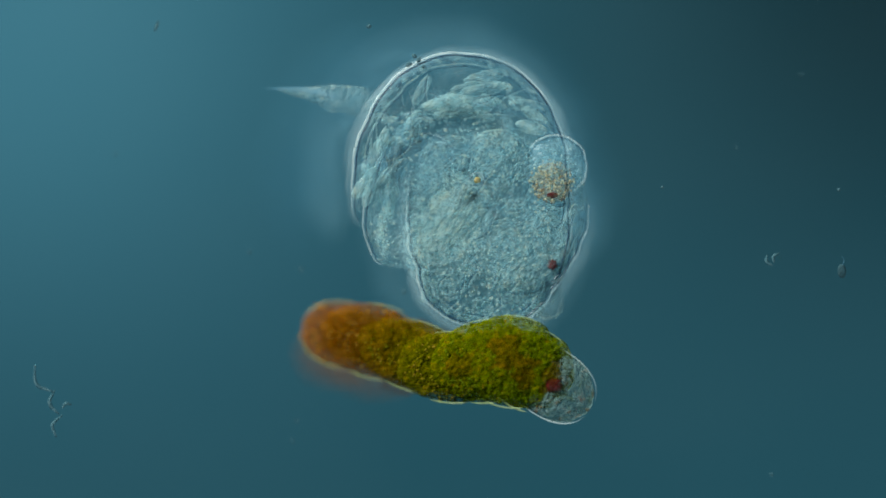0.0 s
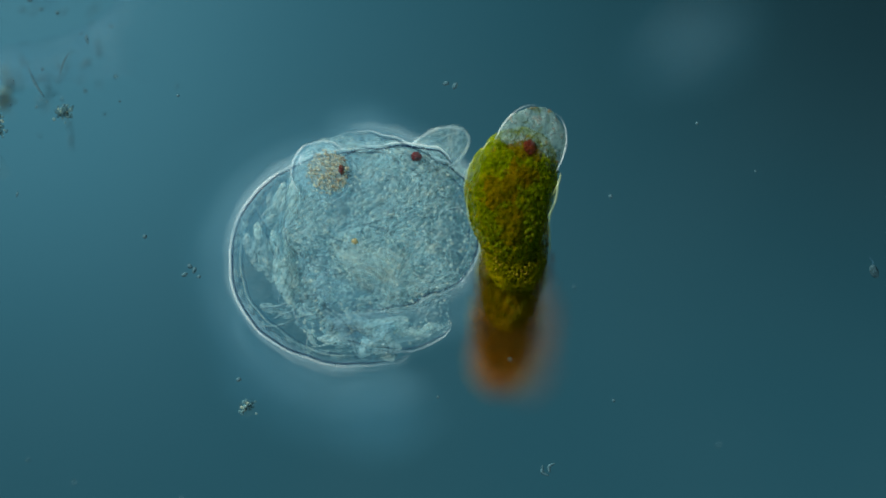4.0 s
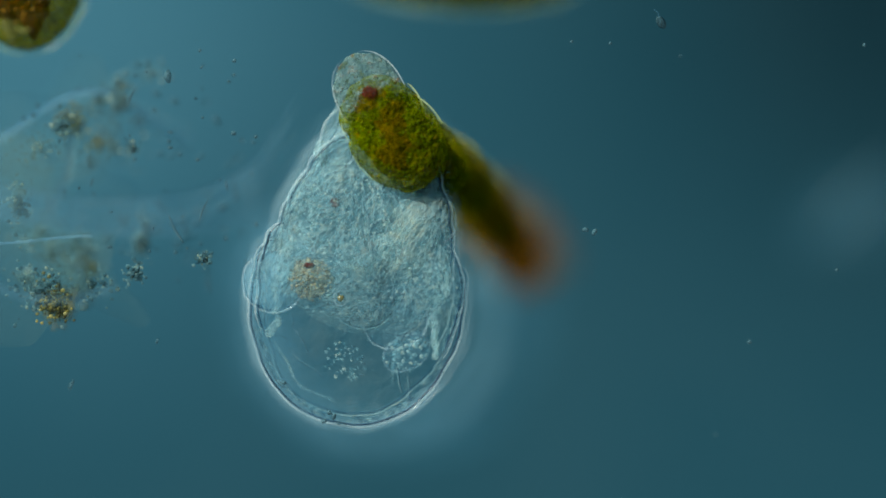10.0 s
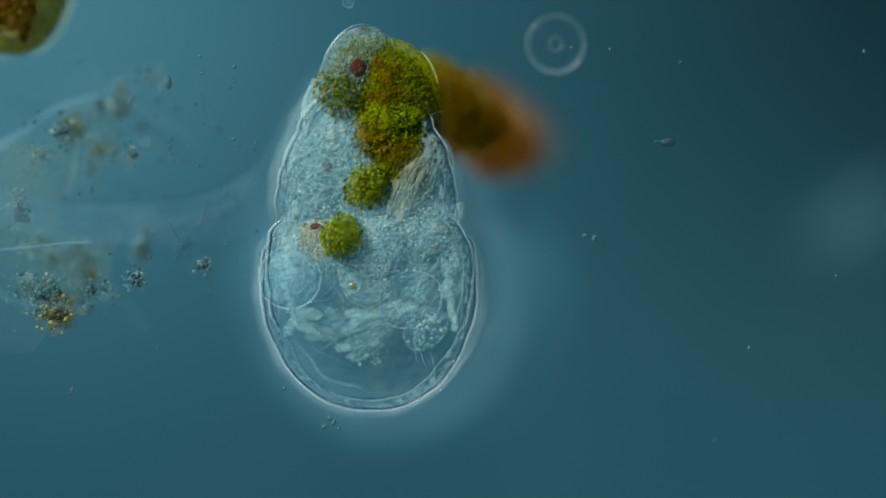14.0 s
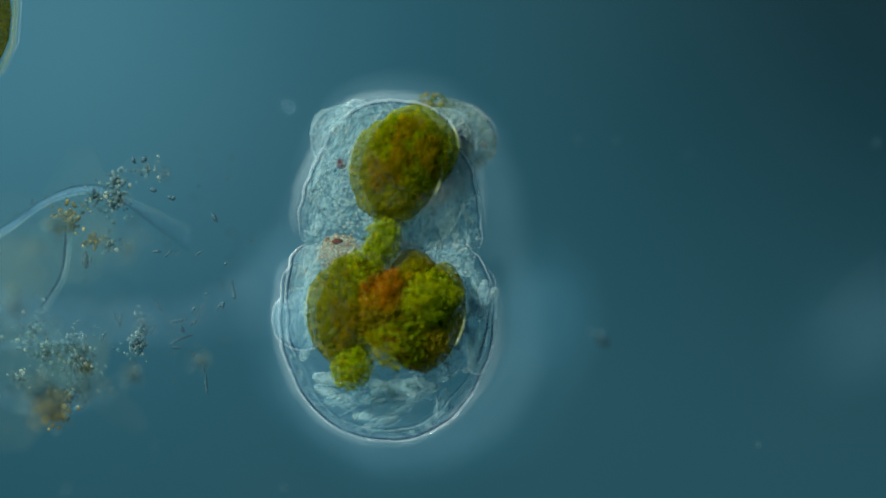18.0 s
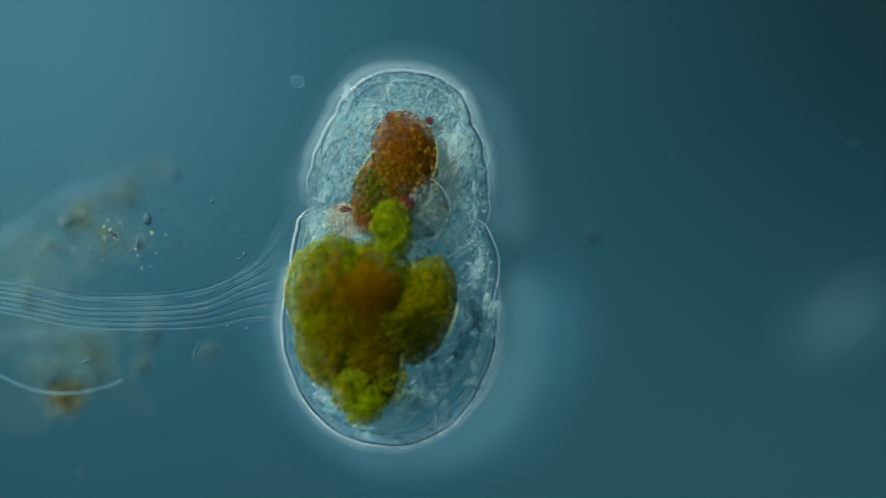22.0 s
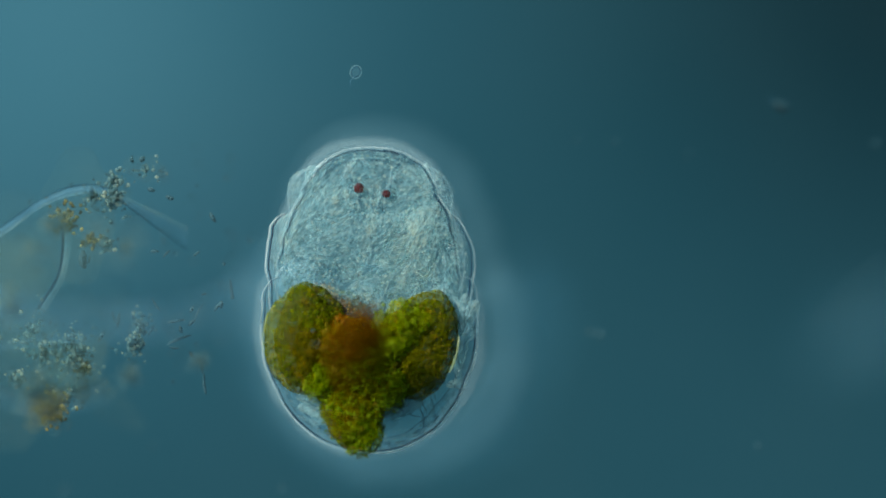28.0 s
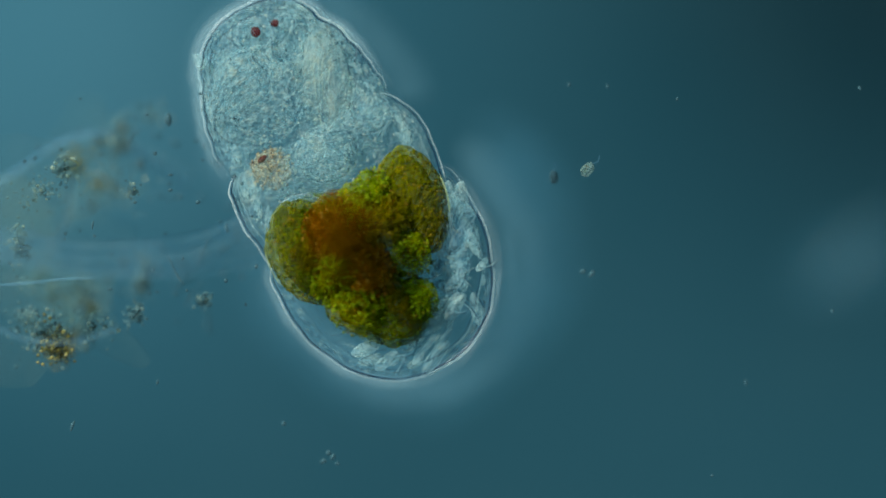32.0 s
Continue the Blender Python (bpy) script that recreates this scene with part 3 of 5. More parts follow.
# Outline relief painted as on the shell: bright rim, shade line, outer fringe.
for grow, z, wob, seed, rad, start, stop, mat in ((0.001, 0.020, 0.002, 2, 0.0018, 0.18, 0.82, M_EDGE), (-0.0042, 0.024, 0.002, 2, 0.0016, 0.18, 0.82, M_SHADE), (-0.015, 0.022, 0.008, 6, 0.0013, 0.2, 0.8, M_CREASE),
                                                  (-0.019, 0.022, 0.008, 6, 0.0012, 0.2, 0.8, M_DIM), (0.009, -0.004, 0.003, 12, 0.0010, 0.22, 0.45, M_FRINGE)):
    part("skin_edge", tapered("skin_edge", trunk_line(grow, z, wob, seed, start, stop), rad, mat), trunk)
# The same imitated halo round the head.
part("halo_film", tube("halo_film", trunk_line(0.026, -0.34, 0.012, 29, 0.16, 0.84), 0.036, M_COAT, 14), trunk, pose(0.022, 0, 0))
part("inner_halo", tapered("inner_halo", trunk_line(0.010, -0.07, 0.004, 14, 0.18, 0.82), 0.009, M_HALO, 10), trunk, pose(-0.003, 0.003, 0))
lobe_of("brain", trunk, (0.098, 0.088, 0.030), (-0.052, -0.150, 0.012), 10, 21, 0.04, M_TISSUE, "large finely granular brain", M_CREASE, M_DIM)
lobe_of("mastax", trunk, (0.052, 0.092, 0.026), (0.072, -0.185, 0.014), -22, 25, 0.08, M_TAWNY, "muscular chewing organ", M_CREASE)
lobe_of("stomach", trunk, (0.058, 0.052, 0.022), (0.010, -0.300, 0.018), 0, 27, 0.05, M_TISSUE, "", M_CREASE, M_DIM)
lobe_of("cheek", trunk, (0.034, 0.048, 0.020), (0.118, -0.135, 0.014), 18, 29, 0.12, M_TISSUE, "", M_FRINGE)
lobe_of("cheek", trunk, (0.040, 0.036, 0.018), (0.110, -0.275, 0.014), -20, 31, 0.12, M_TISSUE, "", M_FRINGE, M_DIM)
for i in range(3):
    x = 0.040 + 0.011 * i
    knots = [(x - 0.022, -0.285 + 0.020 * i, 0.030), (x - 0.004, -0.225 + 0.010 * i, 0.034), (x + 0.022, -0.165 + 0.004 * i, 0.034), (x + 0.046, -0.125 - 0.010 * i, 0.032)]
    part("jaw_rod", tapered("jaw_rod", curve_points(knots, 6), (0.0013, 0.0011, 0.0014)[i], (M_JAW, M_CREASE, M_JAW)[i]), trunk)
coronas = []
for side in (-1, 1):
    ob = part("corona_lobe", ball("corona_lobe", (0.062, 0.066, 0.020), M_TISSUE, 0.08, 20, 36 + side, 4, 1.2), trunk, label="ciliated lobe of the head")
    rim_ring(ob, None, 0.0615, 0.0655, 0.004, 0.0015, 36 + side, M_FRINGE)
    rim_ring(ob, None, 0.0570, 0.0610, 0.008, 0.0013, 36 + side, M_DIM)
    tagged(part("lobe_grain", granules("lobe_grain", 260, in_lobe((0.060, 0.064, 0.021)), 0.0016, 0.0036, M_PEBBLE, 70 + side), ob), kind="stuff")
    for i in range(9):
        a = math.pi * (0.15 + 0.7 * i / 8)
        base, d = Vector((0.062 * math.cos(a), 0.066 * math.sin(a), 0.004)), Vector((math.cos(a), math.sin(a), 0))
        part("cilium", tube("cilium", [base, base + d * 0.008, base + d * random.uniform(0.012, 0.018)], [0.0007, 0.0005, 0.0003], M_THREAD, 5), ob)
    coronas.append(ob)
for i in range(34):
    a = math.pi * (0.08 + 0.84 * i / 33)
    base = Vector((0.122 * math.cos(a), -0.088 + 0.086 * math.sin(a), random.uniform(-0.02, 0.03)))
    d = Vector((math.cos(a) * 0.7 + random.uniform(-0.3, 0.3), math.sin(a), random.uniform(-0.2, 0.2)))
    ln = random.uniform(0.008, 0.024)
    part("cilium", tube("cilium", [base, base + d * ln * 0.6, base + d * ln + Vector((random.uniform(-0.006, 0.006), 0, 0))], [0.0008, 0.0006, 0.0003], M_THREAD, 5), trunk)
cell_row(trunk, "skin_cell", trunk_line(-0.008, 0.010, 0.003, 2, 0.2, 0.8), 84, 0.0025, 0.006, 62, 0.05)
for i in range(22):
    side = (-1, 1)[i % 2]
    y = random.uniform(-0.25, -0.04)
    s = random.uniform(0.007, 0.014)
    part("skin_fold", ball("skin_fold", (s * 0.7, s * 1.8, s * 0.6), M_ORGAN, 0.3, 40, 30 + i, 3), trunk, pose(side * random.uniform(0.10, 0.138) * (1.0 if y < -0.12 else 0.80), y, random.uniform(0.012, 0.022), 0, 0, side * random.uniform(-10, 25)))
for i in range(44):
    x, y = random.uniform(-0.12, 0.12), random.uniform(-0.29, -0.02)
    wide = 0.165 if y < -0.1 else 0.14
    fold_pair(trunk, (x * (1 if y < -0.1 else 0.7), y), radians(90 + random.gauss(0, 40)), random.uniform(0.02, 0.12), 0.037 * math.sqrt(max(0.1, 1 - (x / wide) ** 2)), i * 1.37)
for name, owner, count, spots, low, high, mat in (
        ("granular_skin", trunk, 2600, on_turned(trunk_profile(), 0.225, -0.33, -0.01), 0.0016, 0.0040, M_PEBBLE), ("brain_grain", trunk, 900, in_lobe((0.094, 0.084, 0.030), (-0.052, -0.150, 0.012), 10), 0.0016, 0.0036, M_PEBBLE),
        ("stomach_grain", trunk, 420, in_lobe((0.056, 0.050, 0.024), (0.010, -0.300, 0.018)), 0.0016, 0.0034, M_PEBBLE), ("gland_grain", trunk, 200, in_lobe((0.040, 0.040, 0.012), (-0.088, -0.275, 0.028)), 0.0015, 0.0032, M_SAND),
        ("granular_skin", waist, 460, on_turned(waist_profile(), 0.225, 0.0, 0.11), 0.0016, 0.0036, M_PEBBLE), ("lobe_grain", side_lobe, 160, in_lobe((0.048, 0.048, 0.024)), 0.0014, 0.0028, M_PEBBLE),
        ("mass_grain", rotifer, 130, in_lobe((0.044, 0.032, 0.016), (0.098, -0.088, 0.016), 35), 0.0028, 0.0056, M_PEBBLE), ("ovary", rotifer, 80, in_lobe((0.046, 0.032, 0.014), (-0.010, -0.118, 0.010), -10), 0.0018, 0.0042, M_PEBBLE),
        ("gut_grain", rotifer, 320, in_lobe((0.050, 0.060, 0.02), (-0.005, 0.015, 0.016)), 0.0016, 0.0036, M_PEBBLE)):
    tagged(part(name, granules(name, count, spots, low, high, mat, count), owner), kind="stuff")
snout = part("snout", ball("snout", (0.036, 0.062, 0.018), M_TISSUE, 0.10, 22, 33, 4, 1.15), trunk, label="puckered pale snout")
rim_ring(snout, None, 0.0355, 0.0615, 0.004, 0.0016, 33, M_EDGE)
rim_ring(snout, None, 0.031, 0.056, 0.008, 0.0013, 33, M_DIM)
for i in range(4):
    fold_pair(snout, (-0.014 + 0.010 * i, 0.012 - 0.008 * i), radians(75 + 12 * i), 0.06, 0.018, 140 + i)

foot = part("foot", turned("foot", [(0.0, 0.004), (0.01, 0.022), (0.06, 0.026), (0.09, 0.022), (0.105, 0.024), (0.13, 0.016), (0.17, 0.008), (0.205, 0.002)], M_TRUNK, 0.8, 0.25, 30, 3, 24), rotifer, label="tapered pointed foot")
part("toe", tube("toe", curve_points([(0.004, 0.10, 0.01), (0.006, 0.16, 0.006), (-0.002, 0.225, 0.0)], 6), [0.006] * 6 + [0.005, 0.0045, 0.004, 0.003, 0.002, 0.001, 0.0006], M_THREAD), foot)

# ---- euglena that is eaten ----
PREY = [  # half length, half width, share of orange
    (0.084, 0.060, -1), (0.076, 0.072, 0.0), (0.095, 0.080, 0.06), (0.098, 0.072, 0.10),
    (0.100, 0.062, 0.14), (0.104, 0.061, 0.30), (0.104, 0.065, 0.70), (0.076, 0.058, 0.90)]
prey = thing("euglena", "plump green euglena cell with orange end, held at the rotifer's mouth", "euglena")
chunks = []
for i, (hl, hw, share) in enumerate(PREY):
    name = ("clear_tip", "green_section", "green_section", "green_section", "olive_section", "olive_section", "orange_section", "orange_section")[i]
    shares = [max(0.0, p[2]) for p in (PREY[max(i - 1, 0)], PREY[min(i + 1, 7)])]
    mat = M_TIP if share < 0 else pigment("prey_pigment", share, 0.28 if share < 0.7 else 0.18, 0.78 if share < 0.7 else 0.54 if i == 6 else 0.48, 1.15 if share < 0.7 else 1.0, ((share + 2 * shares[1]) / 3, (share + 2 * shares[0]) / 3), 0.07)
    ob = part(name, ball(name, (hl, hw, hw * 0.42), mat, 0.07, 20, i * 2.3, 5, 1.12 if i == 0 else 1.0), prey, label={0: "pale granular tip", 6: "rusty orange section", 7: "rusty orange rounded end"}.get(i, ""))
    chunks.append(ob)
    if share >= 0:
        part("core", ball("core", (hl * 0.88, hw * 0.74, hw * 0.445), pigment("core_pigment", share, 0.2, 0.62, 0.95) if i > 5 else core_pigment("core_pigment", share - (0.34 if i in (4, 5) else 0.15 if i == 3 else 0.0)), 0.14, 20, i * 1.9, 4), ob, pose(0, 0, hw * 0.02), "dark brownish core")
    full = 2.24 if i == 0 else 2.0
    for side in (-1, 1):
        span = np.linspace(-0.2 if i == 0 else -0.98 if i == 7 else -0.36, 0.98 if i == 0 else 0.2 if i == 7 else 0.36, 18)
        pts = [(hl * k, side * hw * 1.02 * (1 - abs(k) ** full) ** (1 / full), 0.012) for k in span]
        part("pellicle_rib", tapered("pellicle_rib", pts, 0.0013 if side > 0 or i == 0 else 0.0018, M_EDGE if i == 0 else M_PALE_RIB, 6), ob, label="thin pale skin edge")
    dust = M_CRUMB if i == 0 else M_MOSS if i < 4 else M_OLIVE if i < 6 else M_RUSTY
    tagged(part("granular_layer", granules("granular_layer", 420 if i > 5 else 150 if i == 0 else 620 if i in (3, 4) else 260, in_lobe((hl * 0.97, hw * 0.99, hw * 0.42), top=1.0), 0.0016, 0.0040, dust, 300 + i), ob), kind="stuff")
tagged(part("granular_layer", granules("granular_layer", 420, in_lobe((0.052, 0.060, 0.028), (-0.044, 0, 0), top=1.0), 0.0018, 0.0050, M_MOSS, 340), chunks[0]), kind="stuff")
part("stigma", ball("stigma", (0.015, 0.013, 0.008), M_EYE, 0.25, 60, 2, 3), chunks[0], pose(0.004, 0.0, 0.024), "dark red eyespot")
for i in (6, 7):
    hl, hw, share = PREY[i]
    part("underside", ball("underside", (hl * 0.95, hw * 0.9, 0.03), pigment("underside_pigment", 0.8, 0.06, 0.2, 0.9), 0.1, 12, i, 4), chunks[i], pose(-0.01, -0.05, -0.16), "pale orange underside")
for i in range(10):
    share = (0.0, 0.0, 0.1, 0.0, 0.3, 0.1, 0.55, 0.8, 0.2, 0.05)[i]
    r = (0.038, 0.036, 0.040, 0.038, 0.054, 0.056, 0.050, 0.052, 0.054, 0.050)[i]
    chunks.append(part("food_morsel", ball("food_morsel", (r, r * 0.82, r * 0.55), pigment("food_pigment", share), 0.32, 32, 40 + i, 4), prey))
    part("core", ball("core", (r * 0.7, r * 0.6, r * 0.45), core_pigment("core_pigment", share), 0.3, 26, 60 + i, 3), chunks[-1])
    tagged(part("granular_layer", granules("granular_layer", 260, in_lobe((r * 1.14, r * 0.96, r * 0.55), top=1.0), 0.0017, 0.0044, M_LEAFY if share < 0.25 else M_OLIVE if share < 0.6 else M_RUSTY, 320 + i), chunks[-1]), kind="stuff")
for i in range(2):
    a, b, c = ((0.074, 0.062, 0.03), (0.055, 0.045, 0.025))[i]
    chunks.append(part("food_haze", ball("food_haze", (a, b, c), pigment("haze_pigment", (0.75, 0.85)[i], 0.05, 0.24, (0.5, 0.8)[i]), 0.35, 14, 80 + i, 4), prey, label="cloudy red-brown food pulp"))
    for k in range(3):
        q = 0.80 - 0.2 * k
        part("pulp_core", ball("pulp_core", (a * q, b * q, c * q), chunks[-1].data.materials[0], 0.5, 18, 90 + i + 5 * k, 4), chunks[-1], pose(0.008 * k, -0.006 * k, 0.004 * k))


# ---- other euglenas ----
def whole_euglena(label):
    ob = thing("euglena", label, "euglena", group="passing euglenas")
    prof = [(-0.27, 0.006), (-0.262, 0.035), (-0.24, 0.065), (-0.20, 0.094), (-0.14, 0.112), (-0.05, 0.120), (0.06, 0.116), (0.15, 0.102), (0.22, 0.075), (0.255, 0.045), (0.27, 0.006)]
    part("cell_body", turned("cell_body", resample(prof, 60), pigment("cell_pigment", 0.12, 0.6, 0.95, 0.85), 0.34, 0.05, 16, 4, 64), ob)
    part("pellicle", turned("pellicle", resample([(y * 1.03, r + 0.008) for y, r in prof], 40), M_PELLICLE, 0.36, 0.02, 10, 4, 64), ob, label="thin clear skin")
    part("orange_patch", ball("orange_patch", (0.090, 0.225, 0.030), pigment("patch_pigment", 0.75, 0.4, 0.85, 0.6), 0.2, 20, 3), ob, pose(-0.006, 0.0, 0.030))
    for grow, mat, rad in ((0.004, M_PALE_RIB, 0.0018), (0.010, M_PALE_RIB, 0.0011), (0.016, M_FRINGE, 0.0009)):
        for side in (-1, 1):
            part("pellicle_rib", tapered("pellicle_rib", [(side * (r + grow), y * 1.03, 0.0) for y, r in resample(prof, 50)], rad, mat, 6), ob)
    for i in range(46):
        a, b = random.uniform(-0.85, 0.85), random.uniform(-0.24, -0.02)
        wide = 0.112 * math.sqrt(max(0.05, 1 - (b / 0.27) ** 2))
        q = random.uniform(0.008, 0.017)
        spin = pose(wide * a, b, 0.034 * math.sqrt(1 - a * a), 0, 0, random.uniform(0, 180))
        part("starch_grain", ball("starch_grain", (q * 0.75, q, 0.005), M_STARCH, 0.12, 40, i, 2), ob, spin)
    tagged(part("granular_layer", granules("granular_layer", 500, on_turned(prof, 0.35, -0.25, 0.25), 0.0018, 0.0046, M_OLIVE, 411), ob), kind="stuff")
    tagged(part("granular_layer", granules("granular_layer", 600, in_lobe((0.092, 0.225, 0.030), (-0.006, 0.0, 0.032)), 0.0018, 0.0042, M_RUSTY, 412), ob), kind="stuff")
    return ob


corner_cell = whole_euglena("olive and orange euglena cell drifting past")
far_cell = whole_euglena("dim blurred olive euglena cell lying deep in the water")

# ---- detritus on the slide ----
def clump(name, u, v, z, size, grains_count, material, label, seed, t=28.0, stretch=1.0, turn=0):
    """A heap of loose grains in a slimy film."""
    ob = thing(name, label, "detritus", Matrix.Translation(at(u, v, z, t)) @ pose(0, 0, 0, 0, 0, turn), group="detritus on the slide")

    def spot(source):
        a, k = source.uniform(0, 2 * math.pi), abs(source.gauss(0, 0.5))
        return (math.cos(a) * k * size * stretch, math.sin(a) * k * size, source.uniform(-0.2, 0.2) * size)
    tagged(part("crust", granules("crust", int(grains_count * 3.2), spot, 0.0020, 0.0050, material, seed), ob), kind="stuff")
    part("film", ball("film", (size * stretch * 0.8, size * 0.8, size * 0.25), M_HAZE, 0.5, 14, seed, 4), ob, label="faint slimy film")
    return ob


LOW, HIGH = -0.115, 0.145
for i, (name, u, v, z, size, grains, mat, stretch, turn) in enumerate((
        ("detritus_clump", 116, 388, LOW, 0.034, 40, M_BROWN, 1.1, 20), ("detritus_clump", 100, 398, HIGH * 0.3, 0.022, 40, M_DEBRIS, 1.2, 0), ("detritus_clump", 205, 350, LOW, 0.036, 55, M_DEBRIS, 0.8, -30),
        ("detritus_clump", 165, 350, LOW, 0.03, 26, M_DEBRIS, 1.4, 15), ("detritus_clump", 160, 427, LOW, 0.016, 22, M_BROWN, 1.1, 0),
        ("detritus_clump", 188, 432, LOW, 0.016, 22, M_DEBRIS, 1.1, 50), ("detritus_clump", 78, 622, LOW, 0.045, 55, M_DEBRIS, 0.8, 20), ("detritus_clump", 128, 612, LOW, 0.034, 40, M_DEBRIS, 1.0, 60),
        ("detritus_clump", 128, 690, LOW, 0.040, 55, M_DEBRIS, 1.2, 10), ("detritus_clump", 145, 655, LOW, 0.018, 24, M_BROWN, 0.8, 0), ("detritus_clump", 95, 722, LOW, 0.034, 70, M_BROWN, 1.1, 0),
        ("detritus_clump", 240, 608, LOW, 0.034, 50, M_DEBRIS, 0.6, -20), ("detritus_clump", 60, 700, 0.0, 0.050, 90, M_DEBRIS, 1.2, -10), ("detritus_clump", 84, 722, 0.01, 0.036, 70, M_BROWN, 1.0, -30),
        ("detritus_clump", 150, 690, 0.01, 0.036, 40, M_DEBRIS, 1.5, 5), ("detritus_clump", 228, 664, 0.0, 0.024, 30, M_DEBRIS, 1.0, 40), ("detritus_clump", 355, 640, 0.0, 0.020, 22, M_DEBRIS, 1.0, 30),
        ("detritus_clump", 18, 535, 0.015, 0.050, 70, M_DEBRIS, 0.5, 0), ("detritus_clump", 222, 440, 0.045, 0.018, 14, M_DEBRIS, 1.0, 0), ("detritus_clump", 60, 440, 0.05, 0.06, 30, M_DEBRIS, 1.5, 0),
        ("detritus_clump", 684, 1174, 0.0, 0.018, 12, M_DEBRIS, 1.1, 40), ("detritus_clump", 30, 672, LOW, 0.02, 18, M_DEBRIS, 1.0, 0), ("detritus_clump", 128, 640, LOW, 0.05, 60, M_DEBRIS, 1.3, 30), ("detritus_clump", 248, 575, LOW, 0.03, 22, M_DEBRIS, 0.7, -10), ("detritus_clump", 60, 585, LOW, 0.05, 30, M_DEBRIS, 1.2, 40), ("detritus_clump", 205, 320, LOW, 0.022, 22, M_DEBRIS, 0.8, -30), ("detritus_clump", 262, 300, LOW, 0.03, 10, M_DEBRIS, 1.6, -10), ("detritus_clump", 180, 425, HIGH, 0.06, 18, M_DEBRIS, 1.5, 0))):
    clump(name, u, v, z, size, grains, mat, "granular brown detritus clump on the slide" if mat == M_BROWN else "pale granular detritus clump on the slide", 100 + i, stretch=stretch, turn=turn)


def rod(u, v, z, length, turn, rad, label="short bacterial rod lying on the slide", t=28.0, bow=0.1, mat=None):
    c = at(u, v, z, t)
    h = length / 2000
    pts = curve_points([(-h, 0, 0), (0, bow * h, 0), (h, 0, 0)], 5)
    n = len(pts)
    radii = [rad * min(1, 0.35 + 2.2 * min(i, n - 1 - i) / n) for i in range(n)]
    return thing("bacterium", label, "bacterium", Matrix.Translation(c) @ pose(0, 0, 0, 0, 0, turn), tube("bacterium", pts, radii, mat or M_ROD, 8), group="bacteria on the slide")


for u, v, z, ln, turn, r in ((302, 571, LOW, 12, 10, 0.003), (315, 569, LOW, 26, 12, 0.003), (340, 572, LOW, 16, 40, 0.0035), (318, 602, LOW, 46, 22, 0.0025), (411, 512, LOW, 36, 100, 0.003),
                             (377, 385, LOW, 20, 120, 0.004), (363, 680, LOW, 36, 95, 0.0028), (180, 596, LOW, 22, 60, 0.004), (274, 446, LOW, 16, 0, 0.003), (340, 548, LOW, 14, 60, 0.003),
                             (148, 460, LOW, 32, 95, 0.007), (303, 352, LOW, 10, 0, 0.004), (392, 540, LOW, 14, 80, 0.004), (210, 570, LOW, 22, 80, 0.003), (268, 586, LOW, 22, 60, 0.002),
                             (304, 586, 0.01, 58, 118, 0.0025), (354, 552, 0.0, 44, 68, 0.0018), (290, 310, 0.01, 24, 95, 0.0065), (293, 440, 0.03, 10, 0, 0.003), (293, 412, 0.02, 10, 0, 0.0025),
                             (250, 302, 0.03, 8, 30, 0.003), (408, 414, 0.02, 10, 0, 0.004), (448, 420, 0.02, 7, 0, 0.003), (343, 462, 0.03, 8, 0, 0.0035), (347, 264, 0.03, 6, 0, 0.003),
                             (222, 350, 0.01, 34, 68, 0.002), (396, 508, 0.01, 18, 100, 0.003), (152, 504, 0.04, 16, 80, 0.002), (240, 395, HIGH, 22, 100, 0.008), (308, 455, HIGH, 10, 90, 0.002),
                             (410, 470, HIGH, 12, 20, 0.003), (420, 460, HIGH, 10, 80, 0.003), (360, 362, HIGH, 7, 20, 0.004), (222, 440, HIGH, 22, 80, 0.004), (130, 660, HIGH, 30, 10, 0.003),
                             (330, 640, HIGH, 34, 70, 0.002), (390, 595, HIGH, 10, 0, 0.003), (425, 600, HIGH, 10, 80, 0.003), (262, 585, 0.02, 12, 90, 0.003), (183, 620, 0.02, 10, 0, 0.003),
                             (1045, 588, 0.0, 12, 0, 0.004), (1062, 592, 0.0, 14, 60, 0.004), (1342, 790, -0.03, 7, 0, 0.004), (1500, 660, 0.0, 6, 0, 0.003), (500, 865, 0.0, 8, 20, 0.004), (270, 790, 0.02, 10, 70, 0.002), (115, 870, 0.04, 20, 70, 0.003),
                             (1090, 250, 0.0, 6, 0, 0.003), (1020, 247, 0.0, 6, 0, 0.003), (572, 934, 0.0, 12, 20, 0.004), (590, 926, 0.0, 12, 70, 0.004), (582, 918, 0.0, 10, 140, 0.004), (598, 938, 0.0, 8, 0, 0.003), (670, 1124, 0.0, 10, 10, 0.004)):
    rod(u, v, z, ln, turn, r)
for u, v, ln, turn, r in ((297, 290, 18, 45, 0.0022), (350, 290, 15, 40, 0.0022), (363, 361, 10, 15, 0.0022), (386, 384, 18, 55, 0.003), (412, 366, 8, 90, 0.003), (279, 380, 28, 125, 0.0022), (322, 423, 14, 110, 0.004),
                          (310, 455, 18, 172, 0.0024), (340, 466, 12, 120, 0.0026), (360, 491, 22, 95, 0.0026), (353, 393, 30, 65, 0.0018), (270, 177, 14, 160, 0.004), (300, 190, 9, 160, 0.0035), (398, 308, 5, 0, 0.0035),
                          (236, 124, 12, 95, 0.003), (254, 124, 12, 60, 0.005), (238, 143, 6, 20, 0.003), (161, 300, 14, 85, 0.002), (205, 403, 26, 110, 0.002), (212, 404, 24, 75, 0.002)):
    rod(u, v, LOW, ln, turn, r, t=8.0)
rnd = random.Random(77)
